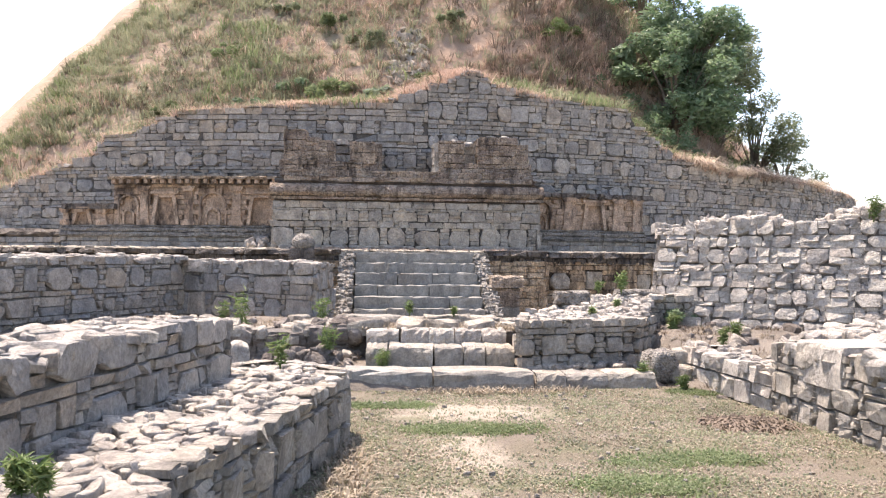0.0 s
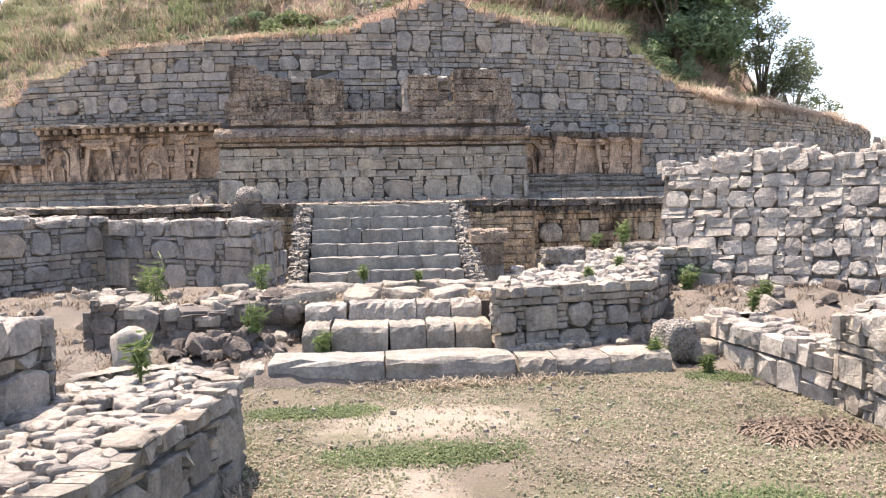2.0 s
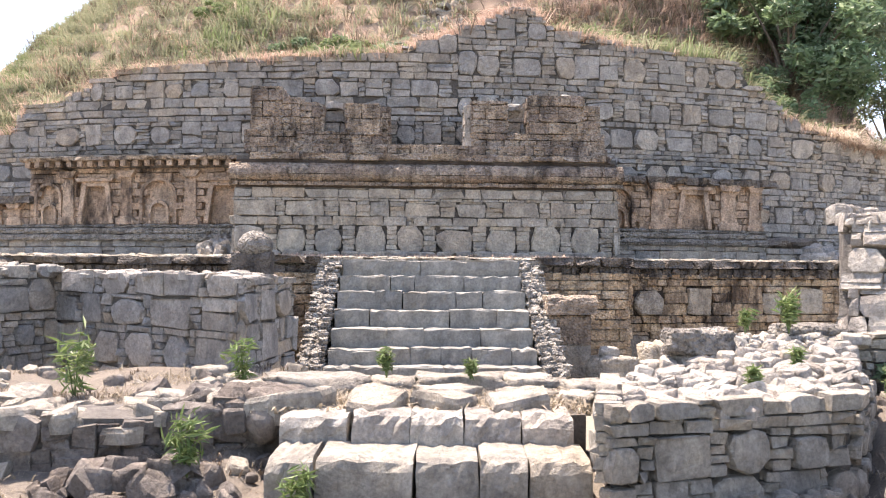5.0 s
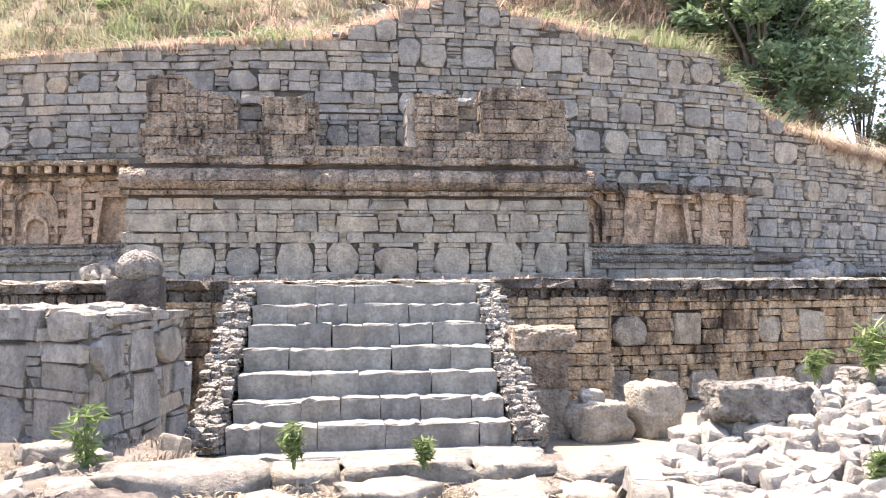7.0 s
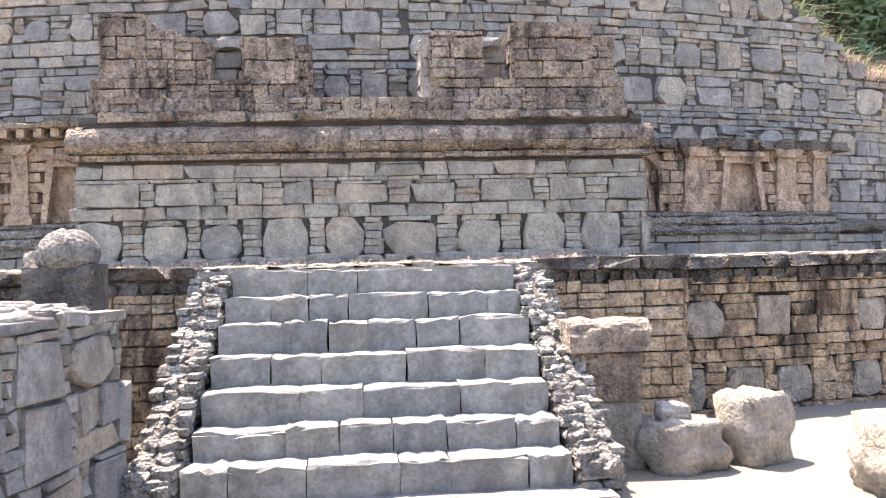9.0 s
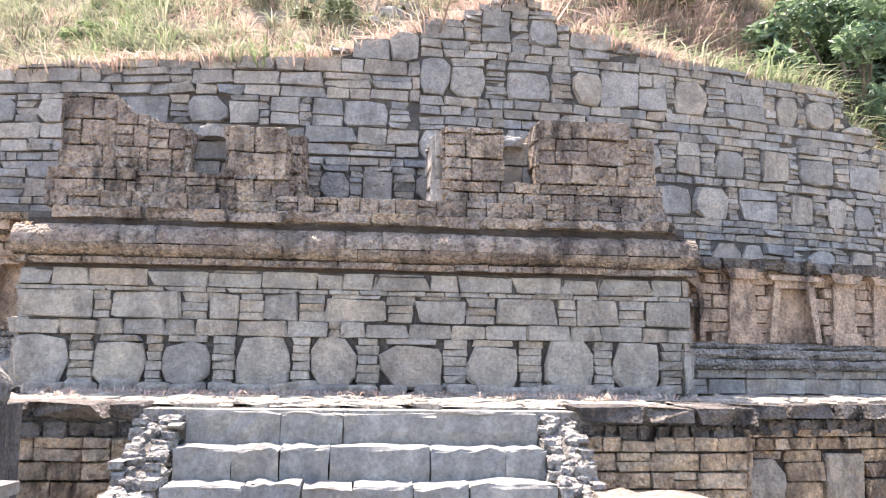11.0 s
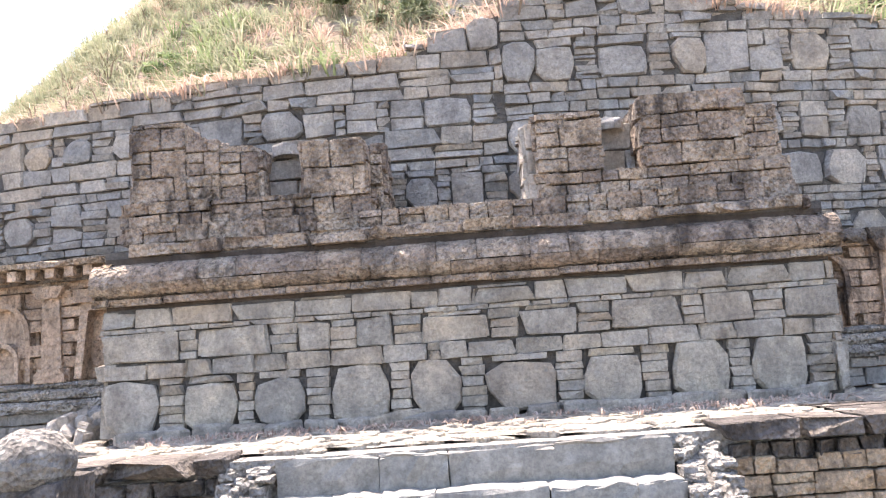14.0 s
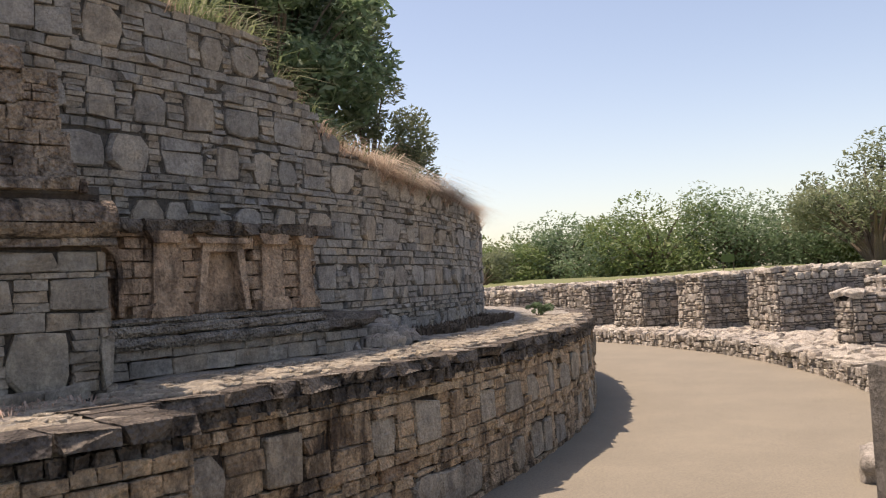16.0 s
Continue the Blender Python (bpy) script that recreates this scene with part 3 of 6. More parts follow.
# ---- the stupa: drum, terrace, mound ----
TOPS = [(-60, 2.6), (-38, 2.7), (-29.7, 2.86), (-24.6, 3.28), (-21.2, 3.62), (-20.8, 4.0), (-18.6, 4.02), (-15.2, 4.5), (-8.1, 4.64), (-1.5, 4.74), (0.7, 5.02), (2.8, 5.25), (3.9, 5.48), (5.1, 5.5), (5.9, 5.22), (8.4, 5.08), (11.3, 4.93), (16.4, 4.86), (16.6, 4.55), (18.4, 4.2), (20.6, 3.82), (25, 3.55), (30.7, 3.5), (50, 3.4), (80, 3.3)]


def drum_top(a):
    for (a0, z0), (a1, z1) in zip(TOPS, TOPS[1:]):
        if a <= a1:
            return z0 + (z1 - z0) * max(0.0, a - a0) / (a1 - a0)
    return TOPS[-1][1]


R_DRUM, R_TER, Z_TER = 18.9, 20.9, 1.5
drum = structure("wall_drum", ring_bm(18.0, R_DRUM - 0.014, -70, 110, 1.2, lambda a: drum_top(a) - 0.06, 0.5), MORTAR, "curved grey limestone drum wall with ragged broken top", "wall")
set_stones(drum, face_arc(R_DRUM, -62, 70, 1.45, lambda a: min(drum_top(a), 3.75), "drum") + face_arc(R_DRUM, -62, 1.5, 3.75, drum_top, "restored") + face_arc(R_DRUM, 1.5, 22, 3.75, drum_top, "drum"), GREY, (0.5, 19.2, 3.6))

terrace = structure("wall_terrace", ring_bm(17.0, R_TER - 0.03, -70, 118, -0.2, Z_TER - 0.04, 1.0), MORTAR_TAN, "circular stone terrace with weathered tan limestone face", "terrace wall")
# the landing that stands out in front of the terrace, at the head of the stair
LAND = [(-3.05, 16.48), (1.93, 16.48), (1.93, 18.2), (-3.05, 18.2)]
landing = structure("wall_landing", prism_bm([(-3.02, 16.51), (1.9, 16.51), (1.9, 18.4), (-3.02, 18.4)], -0.2, Z_TER - 0.022), PAVING, "landing of tan limestone at the stair's head", "terrace wall")
ring_stones = face_arc(R_TER, -45, -6.9, 0.0, 1.3, "ring") + face_arc(R_TER, 6.7, 62, 0.0, 1.3, "ring")
slabs = [q for q in ring_stones if np.linalg.norm(q[0][:3, 2]) > 0.13]
set_stones(terrace, [q for q in ring_stones if np.linalg.norm(q[0][:3, 2]) <= 0.13], RING, (4.2, 17.6, 0.9), limit=240)
set_stones(terrace, slabs, SLAB, (4.2, 17.6, 0.9), name="slab", limit=60)
set_stones(landing, face_line((-3.05, 16.48), (-1.95, 16.48), 0.0, 1.32, "ashlar") + face_line((0.85, 16.48), (1.93, 16.48), 0.0, 1.32, "ashlar") + face_line((1.93, 16.48), (1.93, 17.5), 0, 1.32, "ashlar") + face_line((-3.05, 17.5), (-3.05, 16.48), 0, 1.32, "ashlar"), RING)


def cap_arc(r, a0, a1, z, h, w0, w1, depth, jut):
    """Overhanging ragged cap stones along the rim."""
    res, a = [], a0
    while a < a1:
        w = rng.uniform(w0, w1)
        b = a + math.degrees(w / r)
        m = (a + b) / 2
        out = np.array([math.sin(radians(m)), -math.cos(radians(m)), 0.0])
        right = np.array([math.cos(radians(m)), math.sin(radians(m)), 0.0])
        hh = h * rng.uniform(0.8, 1.05)
        pos = np.array([CX, CY, z - hh / 2]) + out * (r + jut + rng.normal(0, 0.012) - depth / 2)
        res.append((basis(pos, right, out, np.array([0, 0, 1.0]), w - 0.01, depth, hh), "square" if rng.random() < 0.85 else "round", int(rng.integers(16))))
        a = b
    return res


def cap_line(p0, p1, z, h, w0, w1, depth, jut):
    p0, p1 = np.array(p0, float), np.array(p1, float)
    length = float(np.hypot(*(p1 - p0)))
    t = (p1 - p0) / length
    out, right = np.array([t[1], -t[0], 0.0]), np.array([t[0], t[1], 0.0])
    res, u = [], 0.0
    while u < length - 0.03:
        w = min(rng.uniform(w0, w1), length - u)
        hh = h * rng.uniform(0.8, 1.05)
        pos = np.array([*(p0 + t * (u + w / 2)), z - hh / 2]) + out * (jut + rng.normal(0, 0.012) - depth / 2)
        res.append((basis(pos, right, out, np.array([0, 0, 1.0]), max(w - 0.01, 0.03), depth, hh), "square" if rng.random() < 0.85 else "round", int(rng.integers(16))))
        u += w
    return res


ter_cap = tagged(part("trim_terrace_cap", ring_bm(20.3, R_TER - 0.01, -45, 62, 1.42, 1.47, 1.0), CAP, None), "black-weathered overhanging cap course of the terrace", "cap stones", kind="structure")
set_stones(ter_cap, cap_arc(R_TER, -45, -6.9, 1.5, 0.11, 0.16, 0.5, 0.35, 0.07) + cap_arc(R_TER, 6.5, 62, 1.5, 0.11, 0.16, 0.5, 0.35, 0.07)
           + cap_arc(R_TER, -45, -6.9, 1.385, 0.12, 0.08, 0.17, 0.2, 0.035) + cap_arc(R_TER, 6.5, 62, 1.385, 0.12, 0.08, 0.17, 0.2, 0.035), CAP, (3.2, 17.4, 1.5))
land_cap = tagged(part("trim_landing_cap", prism_bm([(-3.0, 16.53), (1.88, 16.53), (1.88, 17.2), (-3.0, 17.2)], 1.42, 1.46), CAP, None), "black-weathered slabs edging the landing", "cap stones", kind="structure")
set_stones(land_cap, cap_line((-3.1, 16.46), (-1.9, 16.46), 1.52, 0.12, 0.2, 0.6, 0.4, 0.06) + cap_line((0.8, 16.46), (1.98, 16.46), 1.52, 0.12, 0.2, 0.6, 0.4, 0.06)
           + cap_line((-3.05, 16.48), (-1.95, 16.48), 1.40, 0.1, 0.09, 0.18, 0.2, 0.03) + cap_line((0.85, 16.48), (1.93, 16.48), 1.40, 0.1, 0.09, 0.18, 0.2, 0.03)
           + cap_line((1.95, 16.46), (1.95, 17.5), 1.52, 0.12, 0.2, 0.5, 0.4, 0.05), CAP)

# paving of broken stone on the terrace
def terrace_floor():
    v, f = [], []
    n, m = 130, 14
    for j in range(m + 1):
        for i in range(n + 1):
            a, r = -60 + 135 * i / n, 18.6 + (R_TER + 0.02 - 18.6) * j / m
            x, y = polar(a, r)
            v.append((x, y, Z_TER - 0.015 + 0.028 * noise.noise(Vector((x * 2.2, y * 2.2, 1))) + 0.02 * noise.noise(Vector((x * 7, y * 7, 2))) + 0.04 * (1 - j / m)))
    f = [(j * (n + 1) + i, j * (n + 1) + i + 1, (j + 1) * (n + 1) + i + 1, (j + 1) * (n + 1) + i) for j in range(m) for i in range(n)]
    return mesh_np("floor_terrace", v, f, PAVING, True)


floor_t = tagged(part("floor_terrace", terrace_floor(), PAVING, None), "terrace floor of pale broken stone and lime", "floor", kind="structure")
v, f = grid_patch(-3.0, 1.9, 16.74, 18.25, 0.07, lambda x, y: Z_TER - 0.005 + 0.02 * noise.noise(Vector((x * 5, y * 5, 5))) + 0.05 * max(0, (y - 17.3)))
floor_l = tagged(part("floor_landing", mesh_np("floor_landing", v, f, PAVING, True), PAVING, None), "landing floor of pale broken stone and lime", "floor", kind="structure")
set_stones(floor_l, rubble_top([(-3.0, 16.75), (1.85, 16.75), (1.85, 17.95), (-3.0, 17.95)], lambda x, y: Z_TER - 0.005 + 0.05 * max(0, y - 17.3), (0.09, 0.26), 0.022, lift=-0.006, tilt=0.03), SLAB, name="flagstone", limit=260)
strip = [polar(a, 20.75) for a in np.linspace(6.5, 40, 20)] + [polar(a, 19.75) for a in np.linspace(40, 8.3, 20)]
set_stones(floor_t, rubble_top(strip, Z_TER + 0.0, (0.09, 0.3), 0.026, lift=-0.005, tilt=0.04) + rubble_top([polar(a, 20.75) for a in np.linspace(-40, -7, 20)] + [polar(a, 19.75) for a in np.linspace(-8.5, -40, 20)], Z_TER, (0.12, 0.34), 0.03, tilt=0.05), SLAB, (3.5, 17.8, 1.5), name="flagstone", limit=260)
# loose footing stones before the projection
set_stones(floor_l, [(np.array(Matrix.Translation((x, 17.98 + rng.normal(0, 0.03), 1.555)) @ Euler((0, 0, rng.normal(0, 0.3))).to_matrix().to_4x4() @ Matrix.Diagonal((rng.uniform(0.12, 0.22), rng.uniform(0.07, 0.11), rng.uniform(0.035, 0.06), 1))), "pad", int(rng.integers(14))) for x in np.arange(-3.0, 2.1, 0.27)], FIELD, name="footing_stone")


# mound
def mound_z(a, r):
    x, y = polar(a, r)
    shoulder = min(1, max(0, (a - 5) / 11)) * min(1, max(0, (44 - a) / 12))
    cone = 6.2 + (14.35 - r) * 1.07 + 2.2 * shoulder * min(1, max(0, (17.8 - r) / 3.5))
    lip = drum_top(a) - 0.08 + 0.16 * (18.75 - r)
    bumpy = 0.45 * noise.noise(Vector((x * 0.35, y * 0.35, 0))) + 0.18 * noise.noise(Vector((x * 1.1, y * 1.1, 3)))
    top = 14.6 - 0.02 * r * r
    return min(max(cone + bumpy, lip + 0.25 * bumpy * min(1, (18.75 - r) / 1.0)), top + bumpy)


def mound_mesh():
    n, m = 150, 70
    v = []
    for j in range(m + 1):
        r = 18.75 * (1 - j / m) + 0.05
        for i in range(n + 1):
            a = -180 + 360 * i / n
            v.append((*polar(a, r), mound_z(a, r) if abs(a) < 80 or j else mound_z(a, r)))
    f = [(j * (n + 1) + i, j * (n + 1) + i + 1, (j + 1) * (n + 1) + i + 1, (j + 1) * (n + 1) + i) for j in range(m) for i in range(n)]
    return mesh_np("ground_mound", v, f, MOUND, True)


tagged(part("ground_mound", mound_mesh(), MOUND, None), "domed earthen mound under dry grass", "mound", kind="structure")

# ---- the projection on the drum's front ----
PX0, PX1, PY = -3.28, 2.2, 18.08
proj = structure("wall_projection", prism_bm([(PX0 + 0.02, PY + 0.02), (PX1 - 0.02, PY + 0.02), (PX1 - 0.02, 19.6), (PX0 + 0.02, 19.6)], 1.4, 2.95), MORTAR, "stepped stone projection on the front of the drum", "wall")


def projection_face(p0, p1):
    """From the foot: a row of great rounded stones with thin stacks, two rows of dressed blocks, a thin levelling course and a top course."""
    res = []
    length = math.hypot(p1[0] - p0[0], p1[1] - p0[1])
    t = np.array([(p1[0] - p0[0]) / length, (p1[1] - p0[1]) / length])
    out, right, up = np.array([t[1], -t[0], 0.0]), np.array([t[0], t[1], 0.0]), np.array([0, 0, 1.0])

    def put(u, z, w, h, kind, proud=0.03):
        pos = np.array([p0[0] + t[0] * u, p0[1] + t[1] * u, z]) + out * (proud - 0.06 + (2.0 - z) * 0.05)
        res.append((basis(pos, right, out, up, max(w - 0.002, 0.03), 0.12, max(h - 0.002, 0.02)), kind, int(rng.integers(16))))

    def stack(u, w, z0, z1, n):
        c = np.concatenate([[0], np.cumsum(rng.uniform(0.7, 1.3, n))])
        c = z0 + c / c[-1] * (z1 - z0)
        for a, b in zip(c, c[1:]):
            put(u + rng.normal(0, 0.004), (a + b) / 2, w * rng.uniform(0.85, 1.02), b - a, "square", 0.02)

    def row(z0, z1, w0, w1, s0, s1, n, kind, every=1.0):
        u = 0.0
        while u < length - 0.02:
            w = min(rng.uniform(w0, w1), length - u)
            hh = (z1 - z0) * (rng.uniform(0.84, 0.92) if rng.random() < 0.4 else 1.0)
            put(u + w / 2, z0 + hh / 2, w, hh, kind if rng.random() < 0.85 else "square")
            if z1 - z0 - hh > 0.02:
                put(u + w / 2, (z0 + hh + z1) / 2, w * 0.8, z1 - z0 - hh, "square")
            u += w
            if rng.random() < every and u < length - 0.1:
                w = min(rng.uniform(s0, s1), length - u)
                stack(u + w / 2, w, z0, z1, n)
                u += w

    row(1.55, 1.97, 0.34, 0.52, 0.13, 0.22, 6, "round")
    row(1.97, 2.10, 0.2, 0.4, 0.06, 0.12, 2, "square", 0.12)
    row(2.10, 2.32, 0.22, 0.6, 0.12, 0.26, 3, "square", 0.75)
    row(2.32, 2.36, 0.12, 0.36, 0.05, 0.1, 1, "square", 0.0)
    row(2.36, 2.5, 0.2, 0.48, 0.05, 0.1, 2, "square", 0.05)
    return res


set_stones(proj, projection_face((PX0, PY), (PX1, PY)) + projection_face((PX1, PY), (PX1, 19.0)) + projection_face((PX0, 19.0), (PX0, PY)), BASE, (-0.5, 18, 2))


def profile_band(points, x0, x1, y, ends=True, wob=0.012, material=KANJUR, seg=0.16, label=""):
    """A moulding of the given section (out, z) run along the projection's front and round its two ends."""
    path, n = [], max(2, int((x1 - x0) / seg))
    path += [((x0, 19.3), (-1, 0)), ((x0, y), (-0.7071, -0.7071))]
    path += [((x0 + (x1 - x0) * i / n, y), (0, -1)) for i in range(1, n)]
    path += [((x1, y), (0.7071, -0.7071)), ((x1, 19.3), (1, 0))]
    bm = bmesh.new()
    rows = []
    for (px, py), (ox, oy) in path:
        k = 1.4142 if abs(ox * oy) > 0.1 else 1.0
        rows.append([bm.verts.new((px + ox * k * (o + rng.normal(0, wob) * (o > 0)), py + oy * k * (o + rng.normal(0, wob) * (o > 0)), z + rng.normal(0, wob * 0.5))) for o, z in points])
    for p, q in zip(rows, rows[1:]):
        for i in range(len(points) - 1):
            bm.faces.new((p[i], q[i], q[i + 1], p[i + 1]))
    return bm


torus = part("torus_moulding", profile_band([(-0.05, 2.505), (-0.01, 2.51), (-0.008, 2.6), (-0.008, 2.8), (-0.01, 2.895), (-0.05, 2.9)], PX0 + 0.02, PX1 - 0.02, PY), MORTAR_TAN, proj, "rounded torus moulding of blackened porous limestone")
# two rows of quarter-round blocks and a thin fillet, along the front and round the ends
res = []
for p, t, length in (((PX0 - 0.07, PY), (1.0, 0.0), PX1 - PX0 + 0.14), ((PX1, PY - 0.02), (0.0, 1.0), 1.0), ((PX0, PY + 1.0), (0.0, -1.0), 1.02)):
    out = np.array([t[1], -t[0], 0.0])
    for kind, z, h, d, o in (("roll", 2.775, 0.17, 0.19, 0.005), ("roll_low", 2.636, 0.108, 0.19, 0.005), ("flat", 2.56, 0.052, 0.16, -0.03)):
        u = -rng.uniform(0, 0.2)
        while u < length - 0.03:
            w = rng.uniform(0.22, 0.62)
            a, b = max(u, 0), min(u + w, length)
            if b - a > 0.05:
                pos = np.array([p[0] + t[0] * (a + b) / 2, p[1] + t[1] * (a + b) / 2, z + rng.normal(0, 0.003)]) + out * (o + rng.normal(0, 0.004))
                res.append((basis(pos, np.array([t[0], t[1], 0.0]), out, np.array([0, 0, 1.0]), b - a - 0.003, d, h), kind, int(rng.integers(16))))
            u += w
set_stones(torus, res, KANJUR, (-0.5, 18, 2.7), name="moulding_block")
cornice = part("cornice", profile_band([(-0.2, 2.9), (-0.03, 2.905), (0.0, 2.92), (0.005, 2.98), (-0.02, 3.0), (-0.2, 3.0)], PX0 + 0.22, PX1 - 0.14, PY), KANJUR, proj, "cornice slabs of porous limestone")
set_stones(cornice, cap_line((PX0 + 0.2, PY), (PX1 - 0.12, PY), 3.0, 0.105, 0.2, 0.46, 0.3, 0.03) + cap_line((PX1 - 0.12, PY), (PX1 - 0.12, 19.2), 3.0, 0.1, 0.2, 0.4, 0.3, 0.03), KANJUR, name="slab")
upper = structure("wall_projection_top", prism_bm([(-2.92, 18.3), (1.9, 18.3), (1.9, 19.3), (-2.92, 19.3)], 2.9, 3.12), MORTAR_TAN, "ruined upper storey of blackened tan limestone with pilasters", "wall")


def pier(x0, x1, y0, y1, z0, z1, style="ashlar", material=KANJUR, sides=True, cap=False):
    """A solid bit of the upper storey: its core, with stones on the front and both sides."""
    core = part("pier", prism_bm([(x0 + 0.03, y0 + 0.03), (x1 - 0.03, y0 + 0.03), (x1 - 0.03, y1), (x0 + 0.03, y1)], z0, z1 - 0.012), MORTAR_TAN, upper)
    st = face_line((x0, y0), (x1, y0), z0, z1, style, gap=0.005, proud=0.025)
    if sides:
        st += face_line((x1, y0), (x1, y1), z0, z1, style, gap=0.005, proud=0.025) + face_line((x0, y1), (x0, y0), z0, z1, style, gap=0.005, proud=0.025)
    st += rubble_top([(x0 + 0.03, y0 + 0.05), (x1 - 0.03, y0 + 0.05), (x1 - 0.03, y1), (x0 + 0.03, y1)], z1 - 0.025, (0.11, 0.22), 0.03, tilt=0.06)
    set_stones(core, st, material, name="stone")
    return core


FY = 18.18
pier(-3.12, 2.04, FY - 0.04, 18.9, 3.0, 3.13)
pier(-3.13, -2.45, FY - 0.02, 18.9, 3.13, 3.32)
pier(-2.45, -1.2, FY, 18.9, 3.13, 3.31)
pier(-3.06, -2.64, FY, 19.0, 3.32, 3.95, "block")
pier(-2.64, -2.38, FY + 0.03, 19.0, 3.32, 3.8, "block")
pier(-2.38, -2.08, FY + 0.05, 19.0, 3.31, 3.74, "block")
pier(-2.08, -1.72, FY + 0.36, 18.95, 3.31, 3.74, "block", GREY, False)
pier(-1.72, -1.24, FY, 18.95, 3.31, 3.73, "block")
pier(-1.24, -1.12, FY + 0.2, 18.95, 3.13, 3.72, "block")
pier(0.02, 0.1, FY + 0.08, 18.95, 3.13, 3.74, "block", RUBBLE)
pier(0.1, 2.0, FY, 18.9, 3.13, 3.33)
pier(0.1, 0.58, FY, 18.95, 3.33, 3.79, "block")
pier(0.58, 0.92, FY + 0.34, 18.95, 3.32, 3.76, "block", GREY, False)
pier(0.92, 1.71, FY - 0.01, 18.95, 3.32, 3.88, "block")
pier(1.71, 1.94, FY + 0.02, 18.95, 3.32, 3.74)
for x, z in ((-1.9, 3.75), (0.45, 3.81), (0.75, 3.76), (1.5, 3.9)):
    m = Matrix.Translation((x, FY + 0.3, z)) @ Matrix.Diagonal((0.11, 0.09, 0.05, 1))
    ob = new("loose_stone", unit_mesh("pad", int(rng.integers(14)), RUBBLE))
    ob.matrix_basis = m
    tagged(ob, "pale loose rounded stone on the ruined pier", "stone", "loose stones on the piers")

# ---- carved bands with niches, left and right of the projection ----
def arc_point(s, r):
    """A point s metres along the circle of radius 19.5 from the stupa's axis."""
    return polar(math.degrees(s / 19.5), r)


def arc_prism(outline, r0, r1):
    """An outline of (s, z) carried from radius r0 out to r1."""
    bm = bmesh.new()
    a = [bm.verts.new((*arc_point(s, r0), z)) for s, z in outline]
    b = [bm.verts.new((*arc_point(s, r1), z)) for s, z in outline]
    n = len(outline)
    bm.faces.new(b)
    for i in range(n):
        bm.faces.new((a[i], a[(i + 1) % n], b[(i + 1) % n], b[i]))
    return bm


def arc_strip(points, s0, s1, wob=0.008, seg=0.14):
    """A moulding of section (radius, z) run along the circle."""
    n = max(2, int((s1 - s0) / seg))
    bm = bmesh.new()
    rows = []
    for i in range(n + 1):
        s = s0 + (s1 - s0) * i / n
        rows.append([bm.verts.new((*arc_point(s, r + rng.normal(0, wob)), z + rng.normal(0, wob * 0.6))) for r, z in points])
    for p, q in zip(rows, rows[1:]):
        for i in range(len(points) - 1):
            bm.faces.new((p[i], q[i], q[i + 1], p[i + 1]))
    bm.faces.new(rows[0])
    bm.faces.new(rows[-1])
    return bm


def niche_frame(kind, s, w, z0, z1, bar, flare=0.09):
    """The outline of a niche's raised frame: outer edge, then inner edge back. kind: a trapezoid door or a round arch."""
    h = w / 2
    if kind == "door":
        outer = [(s - h - flare, z0), (s - h + 0.02, z1), (s + h - 0.02, z1), (s + h + flare, z0)]
        inner = [(s + h + flare - bar, z0), (s + h - 0.02 - bar, z1 - bar), (s - h + 0.02 + bar, z1 - bar), (s - h - flare + bar, z0)]
    else:
        zc = z1 - h
        outer = [(s - h, z0)] + [(s - h * math.cos(a), zc + h * math.sin(a)) for a in np.linspace(0, math.pi, 11)] + [(s + h, z0)]
        q = h - bar
        inner = [(s + q, z0)] + [(s + q * math.cos(a), zc + q * math.sin(a)) for a in np.linspace(0, math.pi, 11)] + [(s - q, z0)]
    return outer + inner


